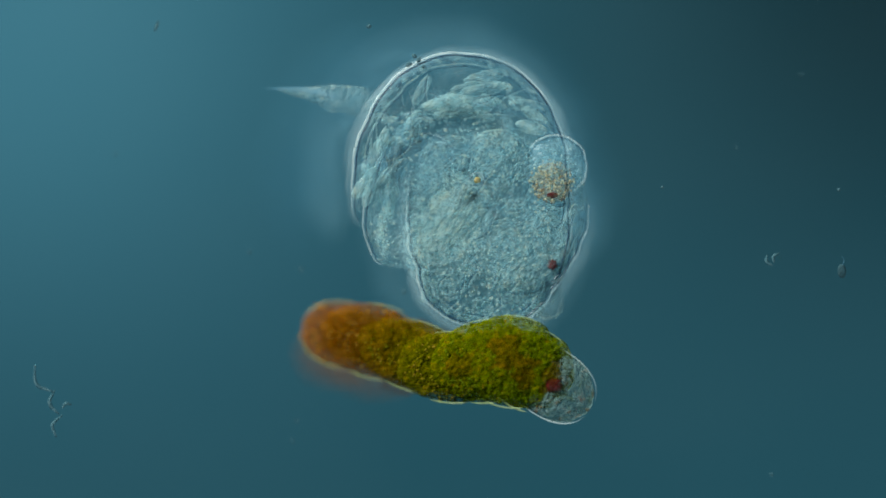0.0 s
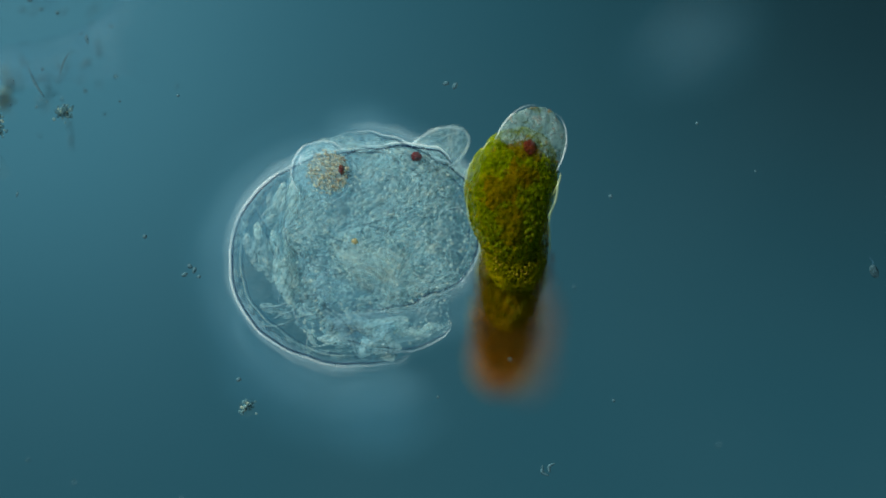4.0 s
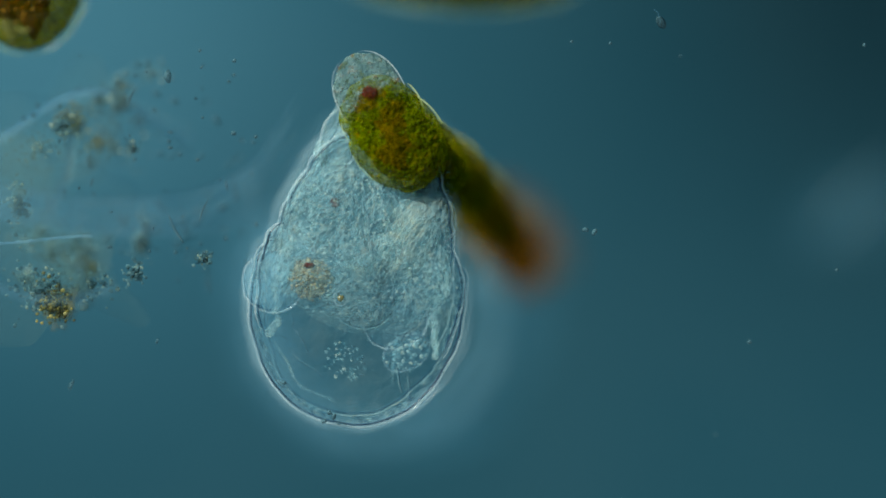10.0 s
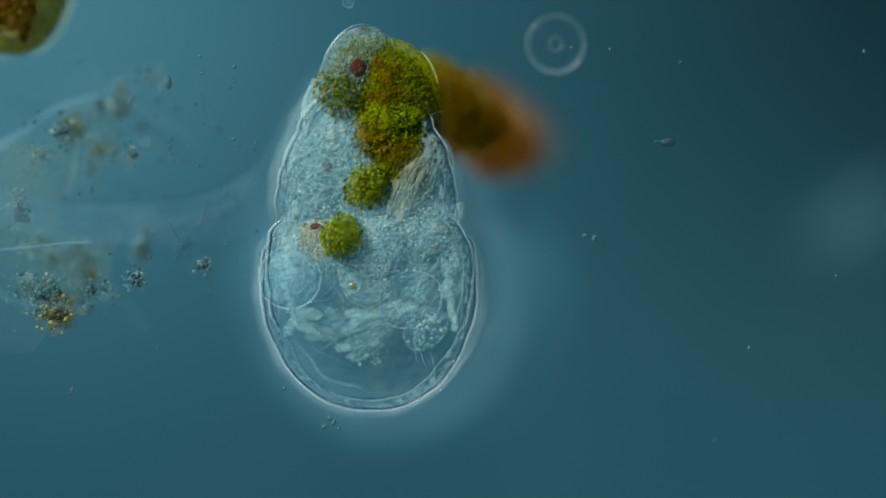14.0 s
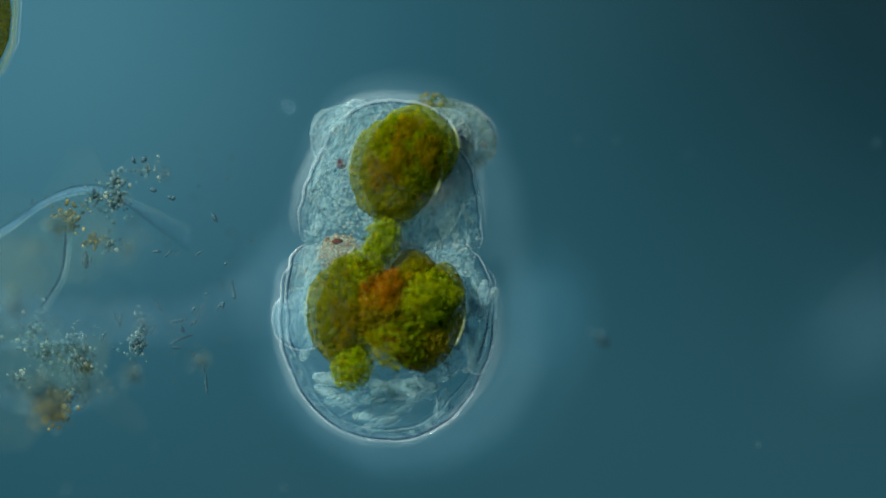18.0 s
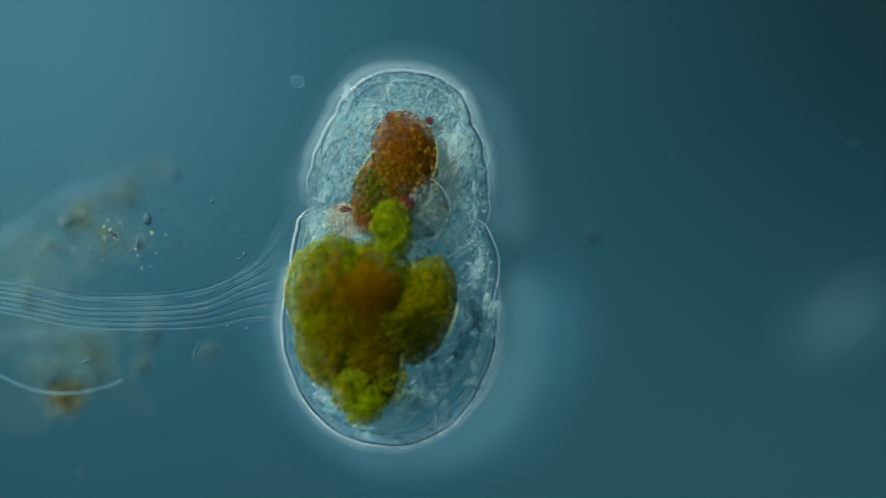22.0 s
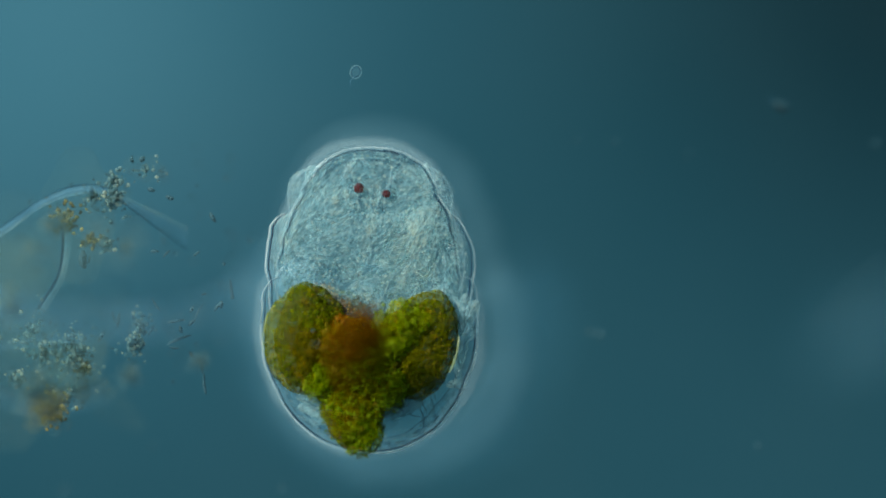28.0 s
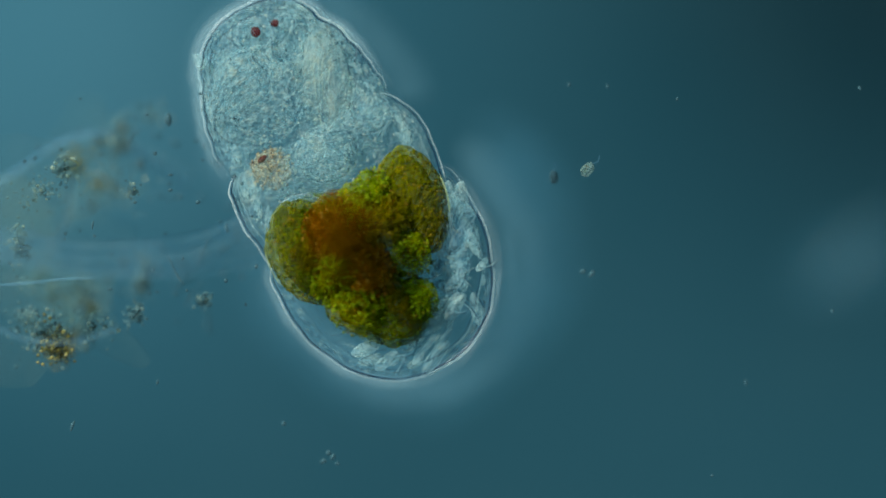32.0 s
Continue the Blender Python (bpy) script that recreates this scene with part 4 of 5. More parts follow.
for i in range(62):
    u, v, z = rnd.uniform(-150, 1700), rnd.uniform(-150, 1700), rnd.uniform(-0.09, 0.09)
    if i < 40:
        u, v = rnd.uniform(120, 460), rnd.uniform(270, 680)
    rod(u, v, z, rnd.uniform(4, 8), rnd.uniform(0, 180), rnd.uniform(0.0018, 0.0038), "tiny rounded speck lying in the water")
for u, v, z, ln, turn in ((-66, 1548, 0.02, 44, 100), (-62, 1592, 0.02, 40, 75), (-88, 1505, 0.02, 60, 125), (-48, 1556, 0.02, 18, 20), (1226, 1288, 0.0, 22, 120), (1238, 1284, 0.0, 20, 60)):
    rod(u, v, z, ln, turn, 0.003, "thin curved bacterial filament in the water", bow=0.6)

# mucus strands that run across the slide
arc = thing("mucus_strand", "thick pale mucus strand arching over the detritus", "mucus")
for i in range(4):
    knots = [at(-140, 500 - 6 * i, LOW - 0.01), at(0, 418 - 5 * i, LOW), at(70, 368 - 4 * i, LOW), at(130, 345 - 5 * i, LOW), at(190, 342 - 3 * i, LOW), at(225, 352 + 4 * i, LOW - 0.04), at(330, 405 + 12 * i, LOW - 0.1)]
    # A bright and a dim fibre paint the strand's lit and shaded edges.
    part("fibre", tube("fibre", curve_points(knots, 10), [(0.0022, 0.0040, 0.0030, 0.0020)[i]] * 61, (M_CREASE, M_THREAD, M_THREAD, M_DIM)[i]), arc)
stalk = thing("mucus_filament", "curved pale filament hanging from a brown clump", "mucus")
part("fibre", tube("fibre", curve_points([at(118, 400, LOW), at(119, 440, LOW), at(108, 495, LOW), at(75, 550, LOW - 0.04)], 10), 0.0046, M_CREASE), stalk)
# Dark tube that paints the shade along the filament's side.
part("fibre", tube("fibre", curve_points([at(112, 400, LOW), at(111, 440, LOW), at(102, 490, LOW), at(68, 546, LOW - 0.04)], 10), 0.0024, M_SHADE), stalk)
fan = thing("mucus_fan", "bundle of fine parallel mucus threads flaring towards the rotifer", "mucus")
for i in range(28):
    k = i / 27
    w = rnd.uniform(-3, 3)
    knots = [at(-120, 488 + 40 * k + w, HIGH, 23), at(20, 494 + 62 * k, HIGH, 23), at(140, 518 + 62 * k + w, HIGH, 23), at(260, 520 + 64 * k, HIGH, 23), at(360, 506 + 74 * k + w, HIGH, 23),
             at(430, 478 + 92 * k ** 1.3, HIGH, 23), at(462 + 12 * k, 450 + 116 * k ** 1.2, HIGH, 23), at(484 + 20 * k, 415 + 158 * k ** 1.1, HIGH - 0.03, 23), at(530 + 20 * k, 340 + 260 * k, HIGH - 0.12, 23)]
    part("thread", tube("thread", curve_points(knots, 8), [rnd.uniform(0.0007, 0.0013)] * 50 + [0.0011 - 0.00007 * q for q in range(15)], (M_THREAD, M_DIM, M_CREASE, M_THREAD)[i % 4], 5), fan)
long_thread = thing("mucus_filament", "long thin pale thread lying on the slide", "mucus")
part("fibre", tube("fibre", curve_points([at(-60, 605, 0.01, 19), at(40, 598, 0.01, 19), at(110, 590, 0.01, 19), at(165, 588, 0.01, 19)], 8), 0.0022, M_THREAD), long_thread)
shelf = thing("mucus_filament", "pale mucus shelf with clinging grains", "mucus")
part("fibre", tube("fibre", curve_points([at(-20, 655, HIGH, 23), at(60, 690, HIGH, 23), at(130, 696, HIGH, 23), at(190, 684, HIGH, 23), at(218, 672, HIGH, 23)], 8), [0.0034] * 20 + [0.0028] * 13, M_THREAD), shelf)
cloud = thing("mucus_cloud", "faint brownish cloud of mucus round the detritus", "mucus", Matrix.Translation(at(60, 520, 0.0)))
for i, (x, y, z, a, b) in enumerate(((-0.05, 0.08, 0.05, 0.15, 0.10), (0.03, -0.06, -0.04, 0.14, 0.11), (-0.02, -0.16, 0.0, 0.13, 0.07), (0.06, 0.14, -0.12, 0.13, 0.07), (-0.10, -0.02, 0.12, 0.12, 0.14), (0.10, -0.17, 0.03, 0.10, 0.03))):
    part("film", ball("film", (a, b, 0.02), M_HAZE, 0.3, 7, 5 + i, 4), cloud, pose(x, y, z, 0, 0, 30 * i))
blur = thing("resting_cell", "dim blurred pale cell lying deep in the water", "cell", Matrix.Translation(at(1485, 565, 0.85, 23)) @ pose(0, 0, 0, 0, 0, 25))
part("cell_body", ball("cell_body", (0.085, 0.05, 0.03), M_VEIL, 0.3, 16, 8, 4), blur)
part("cell_fold", tube("cell_fold", curve_points([(-0.07, -0.02, 0.03), (0.0, 0.01, 0.045), (0.08, 0.03, 0.03)], 6), 0.003, M_FRINGE), blur)

# ---- swimmers ----
def swimmer(name, label, size, mat):
    ob = thing(name, label, "flagellate")
    part("cell_body", ball("cell_body", size, mat, 0.15, 40, len(label), 3), ob)
    h = size[1]
    part("flagellum", tube("flagellum", curve_points([(0, h * 0.8, 0), (h * 0.3, h * 1.5, 0), (0, h * 2.2, 0)], 6), 0.0009, M_THREAD, 5), ob)
    return ob


flagellate = swimmer("flagellate", "small pale green swimming flagellate cell", (0.010, 0.015, 0.010), M_TIP)
bead = swimmer("flagellate", "tiny clear round cell circling near the rotifer's head", (0.010, 0.012, 0.006), M_COAT)
for r, q, mat in ((0.010, 0.0013, M_CREASE), (0.0078, 0.0013, M_DIM)):
    part("membrane_edge", tube("membrane_edge", [(r * math.cos(k), r * 1.15 * math.sin(k), 0.004) for k in np.linspace(0, 2 * math.pi, 28)], q, mat, 6), bead)
twin = swimmer("flagellate", "tiny bean-shaped cell drifting in the open water", (0.008, 0.012, 0.008), M_SPECK)
ring_cell = thing("cyst", "clear round cyst ringed by faint bright circles", "cyst")
part("cyst_body", ball("cyst_body", (0.050, 0.050, 0.02), M_GLASS, 0.04, 10, 4, 4), ring_cell)
# Light rings of a defocused sphere, imitated by thin bright tubes.
for r, rad in ((0.052, 0.0011), (0.046, 0.0008), (0.012, 0.0008)):
    part("blur_ring", tube("blur_ring", [(r * math.cos(k), r * math.sin(k), 0) for k in np.linspace(0, 2 * math.pi, 48)], rad, M_FRINGE, 6), ring_cell)

# ---- movement ----
SHELL = [  # seconds, centre of the lorica in the field, heading in degrees, reach of the head, sway of the head to its left
    (0.0, 814, 326, -93, 251, 42), (0.3, 748, 288, -60, 251, 55), (0.6, 716, 268, -42, 240, 60), (1.0, 712, 264, -29, 228, 60), (1.4, 720, 274, -27, 228, 60), (1.8, 730, 280, -24, 230, 60),
    (2.1, 516, 290, -18, 234, 60), (2.5, 502, 256, -12, 234, 60), (2.7, 536, 293, -10, 232, 45), (3.0, 648, 367, -4, 228, 38), (3.5, 645, 405, 0, 222, 38), (4.0, 638, 457, 3, 216, 38), (4.5, 596, 515, 6, 214, 38),
    (5.5, 545, 560, 45, 262, 0), (6.5, 550, 530, 78, 264, 0), (7.0, 617, 530, 79, 268, 0), (7.5, 619, 536, 79, 265, 0), (8.0, 620, 536, 79, 265, 0), (8.5, 628, 544, 80, 280, 0),
    (9.0, 632, 538, 80, 284, 0), (10.0, 635, 524, 82, 294, 0), (11.0, 632, 524, 86, 335, 0), (11.5, 645, 502, 88, 340, 0), (12.0, 650, 462, 90, 335, 0), (12.5, 648, 490, 98, 345, 0),
    (13.0, 650, 492, 104, 345, 0), (13.5, 652, 472, 97, 340, 0), (14.5, 660, 520, 90, 370, 0), (15.5, 672, 542, 90, 385, 0), (16.0, 670, 600, 88, 380, 0), (16.5, 668, 592, 88, 388, 0),
    (17.0, 684, 580, 87, 372, 0), (18.0, 687, 550, 88, 372, 0), (18.5, 687, 547, 88, 378, 0), (19.0, 697, 550, 90, 405, 0), (20.0, 692, 560, 88, 412, 0), (21.0, 690, 560, 87, 425, 0),
    (22.0, 692, 560, 86, 436, 0), (23.0, 693, 554, 86, 436, 0), (24.0, 704, 532, 90, 402, 0), (24.5, 698, 507, 90, 420, 0), (25.5, 680, 530, 90, 410, 0), (26.5, 665, 532, 91, 375, 0),
    (27.0, 667, 562, 91, 370, 0), (27.6, 657, 564, 90, 385, 0), (28.0, 655, 570, 90, 308, 0), (28.4, 660, 557, 88, 300, 0), (28.8, 700, 610, 110, 380, 0), (29.0, 742, 632, 124, 425, 0),
    (29.4, 805, 632, 141, 455, 0), (30.0, 798, 632, 141, 455, 0), (30.4, 765, 620, 138, 460, 0), (30.7, 742, 605, 132, 470, 0), (31.0, 735, 540, 124, 495, 0), (31.5, 675, 490, 121, 500, 0), (32.0, 670, 450, 120, 500, 0)]
GRIP = [  # seconds, then the eight sections of the prey from tip to tail in the field, then the height of tip and tail
    (0.0, (975, 678), (940, 655), (905, 640), (860, 640), (800, 650), (735, 630), (668, 605), (605, 592), 0.0, -0.07),
    (0.3, (1040, 530), (1005, 530), (970, 525), (930, 540), (865, 560), (800, 575), (735, 580), (675, 578), 0.0, -0.06),
    (0.6, (1035, 440), (1005, 450), (975, 465), (945, 485), (890, 520), (830, 540), (765, 560), (708, 580), 0.02, -0.05),
    (1.0, (1100, 325), (1075, 338), (1040, 355), (1005, 392), (960, 435), (910, 470), (860, 505), (825, 530), 0.05, -0.03),
    (1.8, (1110, 262), (1085, 275), (1050, 310), (1025, 375), (985, 425), (935, 470), (890, 510), (858, 545), 0.06, -0.03),
    (2.1, (880, 240), (862, 262), (838, 295), (820, 320), (795, 375), (755, 425), (705, 475), (670, 528), 0.06, -0.03),
    (2.5, (890, 185), (872, 210), (855, 245), (845, 275), (825, 330), (790, 385), (755, 440), (730, 490), 0.04, -0.03),
    (3.0, (970, 230), (953, 258), (938, 296), (932, 335), (940, 380), (922, 440), (898, 510), (880, 580), 0.0, -0.22),
    (3.5, (958, 242), (940, 274), (924, 308), (920, 340), (928, 385), (915, 445), (898, 520), (888, 590), 0.0, -0.22),
    (4.0, (934, 268), (918, 302), (904, 332), (900, 365), (910, 420), (905, 480), (895, 560), (888, 630), 0.0, -0.24),
    (4.5, (878, 324), (866, 345), (858, 368), (855, 412), (862, 470), (857, 535), (850, 610), (845, 680), 0.0, -0.24),
    (5.5, (700, 160), (712, 205), (730, 255), (760, 300), (800, 345), (835, 395), (865, 450), (880, 510), 0.0, -0.25),
    (6.5, (568, 150), (594, 177), (618, 215), (650, 245), (702, 268), (755, 320), (805, 375), (845, 425), -0.02, -0.28),
    (7.0, (663, 182), (684, 212), (708, 250), (738, 275), (788, 300), (833, 350), (882, 410), (920, 455), -0.02, -0.30),
    (8.0, (668, 195), (689, 227), (713, 265), (743, 290), (793, 315), (838, 365), (885, 425), (920, 465), -0.02, -0.30),
    (9.0, (668, 188), (689, 222), (716, 262), (748, 288), (797, 312), (847, 365), (893, 420), (930, 465), 0.0, -0.24),
    (10.0, (658, 172), (677, 207), (704, 248), (738, 275), (792, 302), (842, 357), (885, 412), (918, 458), 0.0, -0.24),
    (11.0, (648, 138), (664, 156), (697, 195), (735, 225), (790, 260), (840, 310), (888, 358), (928, 398), 0.02, -0.18),
    (12.0, (623, 112), (646, 144), (677, 175), (710, 192), (762, 218), (815, 258), (863, 303), (898, 340), 0.02, -0.26),
    (12.5, (605, 105), (640, 125), (680, 150), (725, 178), (775, 208), (827, 242), (875, 285), (915, 325), 0.08, 0.0),
    (13.0, (622, 112), (660, 122), (702, 146), (747, 176), (792, 206), (842, 237), (886, 270), (922, 300), 0.16, 0.0),
    (13.5, (622, 102), (657, 117), (697, 142), (737, 157), (777, 166), (822, 192), (868, 220), (905, 245), 0.04, -0.12)]
MEAL = [  # seconds, then the eight sections in the field, then the four morsels, then the height of the section still outside
    (14.5, (650, 140), (668, 150), (690, 165), (660, 400), (670, 330), (780, 185), (850, 220), (900, 245), (710, 250), (690, 290), (660, 350), (600, 460), -0.18),
    (15.5, (690, 168), (680, 182), (674, 200), (640, 462), (655, 497), (775, 215), (840, 215), (890, 228), (695, 265), (690, 315), (655, 390), (592, 550), -0.20),
    (16.0, (735, 300), (690, 318), (658, 336), (640, 560), (692, 592), (780, 325), (830, 330), (875, 336), (672, 400), (670, 445), (625, 505), (588, 665), -0.18),
    (17.0, (755, 262), (722, 285), (695, 310), (655, 545), (740, 590), (690, 560), (768, 262), (832, 262), (700, 385), (692, 430), (670, 480), (590, 640), -0.02),
    (18.0, (800, 240), (738, 262), (700, 298), (615, 548), (758, 562), (735, 548), (742, 262), (760, 256), (700, 372), (678, 425), (650, 475), (622, 650), 0.0),
    (19.0, (772, 242), (678, 292), (650, 480), (602, 540), (782, 545), (705, 560), (700, 245), (740, 215), (690, 350), (690, 390), (640, 600), (650, 660), 0.0),
    (20.0, (758, 288), (680, 335), (655, 475), (598, 545), (748, 560), (660, 590), (700, 285), (752, 245), (690, 400), (680, 430), (620, 660), (630, 695), 0.0),
    (21.0, (755, 300), (665, 470), (608, 520), (598, 575), (744, 554), (655, 610), (690, 310), (745, 255), (680, 400), (660, 430), (620, 680), (635, 710), 0.0),
    (22.0, (715, 360), (665, 500), (585, 512), (595, 590), (742, 550), (650, 620), (700, 325), (715, 270), (690, 395), (700, 420), (625, 690), (645, 715), 0.0),
    (23.0, (715, 340), (650, 470), (580, 512), (592, 590), (742, 550), (650, 620), (690, 500), (700, 290), (650, 420), (640, 400), (625, 690), (650, 710), 0.0),
    (24.0, (690, 560), (745, 520), (620, 520), (598, 545), (795, 550), (655, 622), (640, 525), (710, 320), (740, 590), (600, 610), (690, 600), (675, 690), 0.0),
    (24.5, (690, 550), (740, 500), (625, 510), (592, 530), (790, 530), (655, 605), (640, 505), (660, 430), (740, 570), (600, 590), (690, 590), (665, 680), 0.0),
    (26.5, (690, 565), (700, 560), (630, 550), (560, 535), (765, 545), (650, 645), (640, 540), (630, 515), (720, 550), (590, 590), (700, 600), (650, 700), 0.0),
    (27.0, (690, 590), (700, 580), (630, 570), (556, 555), (765, 565), (650, 672), (645, 570), (628, 545), (720, 570), (590, 610), (700, 640), (650, 725), 0.0)]
RESTED = [(0.03, 0.03), (-0.02, -0.09), (-0.06, 0.06), (-0.094, 0.065), (0.108, 0.05), (-0.03, 0.03), (-0.04, 0.045), (-0.05, 0.055), (0.06, 0.10), (-0.07, -0.05), (0.06, -0.03), (0.03, -0.105), (0.05, 0.05), (-0.07, 0.01), (-0.06, 0.03), (-0.02, -0.02), (-0.065, -0.065), (0.02, 0.085), (-0.035, 0.035), (-0.01, 0.06)]
PULP = [  # seconds, then the two clouds of pulp in the field
    (14.5, (780, 185), (850, 220)), (15.5, (775, 215), (840, 215)), (16.0, (630, 525), (650, 530)), (17.0, (720, 530), (690, 500)), (18.0, (690, 520), (690, 480)), (19.0, (690, 500), (690, 460)), (20.0, (670, 560), (660, 520)),
    (21.0, (655, 562), (650, 540)), (22.0, (652, 555), (645, 520)), (23.0, (645, 550), (640, 500)), (24.0, (655, 520), (712, 325)), (24.5, (655, 500), (690, 400)), (26.5, (660, 560), (655, 530)), (27.0, (662, 590), (655, 560))]
FILL = [(3, 5, 0.5, 0.01, 0), (4, 5, 0.5, 0, 0.02), (3, 4, 0.35, 0, 0), (3, 4, 0.42, 0, 0.03), (5, 11, 0.5, 0.02, 0), (4, 3, 0.2, 0.03, 0.03)]
DEPTH = [-0.07, 0.016, 0.014, 0.016, 0.014, 0.016, 0.028, 0.03, 0.026, 0.026, 0.026, 0.026, 0.028, 0.028, 0.028, 0.03, 0.028, 0.03, 0.03, 0.03]


def blend(rows, t):
    """The row at t seconds of rows of numbers that begin with their time."""
    for a, b in zip(rows, rows[1:]):
        if t <= b[0]:
            k = max(0.0, (t - a[0]) / (b[0] - a[0]))
            return [tuple(p + k * (q - p) for p, q in zip(x, y)) if isinstance(x, tuple) else x + k * (y - x) for x, y in zip(a[1:], b[1:])]
    return list(rows[-1][1:])


def shell_pose(t):
    u, v, heading, reach, sway = blend(SHELL, t)
    sink = {12.5: 0.015, 13.0: 0.02}.get(t, 0.0)
    return Matrix.Translation(at(u, v, stage(t)[2] - 0.036 - sink, t)) @ pose(0, 0, 0, 0, 0, heading - 90)


def prey_rows():
    """World poses of the prey's sections and morsels, time by time."""
    rows = []
    for t, *pts in GRIP:
        z0, z1 = 1.6 * pts[8], (2.9 if 6 < t < 12.2 else 1.6) * pts[9]
        bend = 3.2 if 2.8 < t < 4.8 else 1.6
        zs = [z0 + (z1 - z0) * max(0, (i - 2) / 5) ** bend if abs(z1 - z0) > 0.1 else z0 + (z1 - z0) * i / 7 for i in range(8)]
        spots = [at(u, v, z + stage(t)[2], t) for (u, v), z in zip(pts[:8], zs)]
        poses = []
        for i, p in enumerate(spots):
            d = spots[max(i - 1, 0)] - spots[min(i + 1, 7)]
            poses.append(Matrix.Translation(p) @ pose(0, 0, 0, 0, 0, math.degrees(math.atan2(d.y, d.x))))
        for i in range(10):
            j = (2, 3, 4, 5, 1, 2, 4, 5, 3, 1)[i]
            inside = poses[j].translation.lerp(poses[j + 1].translation, (0.5, 0.5, 0.5, 0.3, 0.3, 0.2, 0.2, 0.6, 0.2, 0.6)[i]) - Vector((0, 0, 0.012))
            poses.append(Matrix.Translation(inside) @ pose(0, 0, 0, 0, 0, 40 * i))
        for i in (5, 6):
            poses.append(Matrix.Translation(poses[i].translation - Vector((0, 0, 0.016))) @ pose(0, 0, 0, 0, 0, 20))
        if t == 13.5:
            for i, (u, v) in enumerate(((715, 215), (690, 285), (640, 315), (612, 345))):
                poses[8 + i] = Matrix.Translation(at(u, v, 0.03 + stage(t)[2], t)) @ pose(0, 0, 0, 0, 0, (60, 50, 20, 60)[i])
        rows.append((t, poses))
    flat = {6: 15, 7: 5}
    lean = [-20, 110, 80, 85, 75, 95, 60, 100, 80, 85, 75, 70, 20, 50, 80, 110, 140, 10]
    for t, *pts in MEAL:
        poses = []
        heading = blend(SHELL, t)[2]
        for i in range(12):
            u, v = pts[i]
            inside = v < blend(SHELL, t)[1] - 175
            z = DEPTH[i] - (0.13 if t > 23.5 else 0.045 if i == 1 else 0.02) if inside else DEPTH[i] + (0.02 if 19.5 < t < 23.5 else 0.0)
            if 16.5 < t < 19.5 and inside:
                z = 0.02 if i in (1, 2) else -0.06
            if 16.5 < t < 17.5 and i == 7:
                z = -0.16
            if i == 0 and (t < 16.5 or 18.5 < t < 23.5) and inside:
                z = 0.0 if t < 16.5 else 0.012
            if 19.5 < t < 23.5 and i in (6, 7) and inside:
                z = 0.012
            if t > 23.9 and i in (1, 2):
                z -= 0.05
            if t > 23.5 and i in (6, 7) and not inside:
                z = -0.03
            if t < 16.5 and i in (5, 6, 7):
                z = 2.8 * pts[12] * (0.5, 0.8, 1.1)[i - 5]
            poses.append(Matrix.Translation(at(u, v, z + stage(t)[2], t)) @ pose(0, 0, 0, 0, 0, (flat[i] if i in flat and 16.5 < t < 18.5 else lean[i] if t > 16.5 or i not in (3, 4) else 13 - 10 * i) + heading - 90))
        for i, (a, b, k, dx, dy) in enumerate(FILL):
            a = 4 if a == 5 and t < 16.5 else a
            p = poses[a].translation.lerp(poses[4 if b == 5 and t < 16.5 else b].translation, k) + Vector((dx, dy, 0))
            p.z = stage(t)[2] + 0.026
            poses.append(Matrix.Translation(p) @ pose(0, 0, 0, 0, 0, lean[12 + i] + heading - 90))
        for i, (u, v) in enumerate(blend(PULP, t)[:2]):
            poses.append(Matrix.Translation(at(u, v, (0.13 if t > 19.9 else -0.05 if t > 15.6 else 0.0) + stage(t)[2], t)) @ pose(0, 0, 0, 0, 0, (70, 30)[i] + heading - 90))
        rows.append((t, poses))
    settled = shell_pose(27.0).inverted()
    local = [(settled @ m).translation for m in rows[-1][1]]
    for t in [r[0] for r in SHELL if r[0] > 27]:
        k = min(1, (t - 27) / 3)
        sag = Vector((-0.01, {27.6: -0.02, 28.0: -0.055, 28.4: -0.075, 28.8: -0.03}.get(t, 0.0), 0))
        home = shell_pose(t)
        poses = []
        for i in range(20):
            goal = Vector((*RESTED[i], DEPTH[i] + (-0.014 if i == 2 else 0.09 if i > 17 else 0.02)))
            poses.append(Matrix.Translation(home @ (local[i].lerp(goal, k) + sag)) @ pose(0, 0, 0, 0, 0, (lean + [70, 30])[i] + blend(SHELL, t)[2] - 90))
        rows.append((t, poses))
    return rows


def drift(ob, rows, z=0.0):
    """Rows (seconds, u, v[, turn[, height]]) of a thing that floats at height z, or level with the focal plane."""
    walk(ob, [(r[0], Matrix.Translation(at(r[1], r[2], (stage(r[0])[2] if z is None else z) + (r[4] if len(r) > 4 else 0), r[0])) @ pose(0, 0, 0, 0, 0, r[3] if len(r) > 3 else 0)) for r in rows])


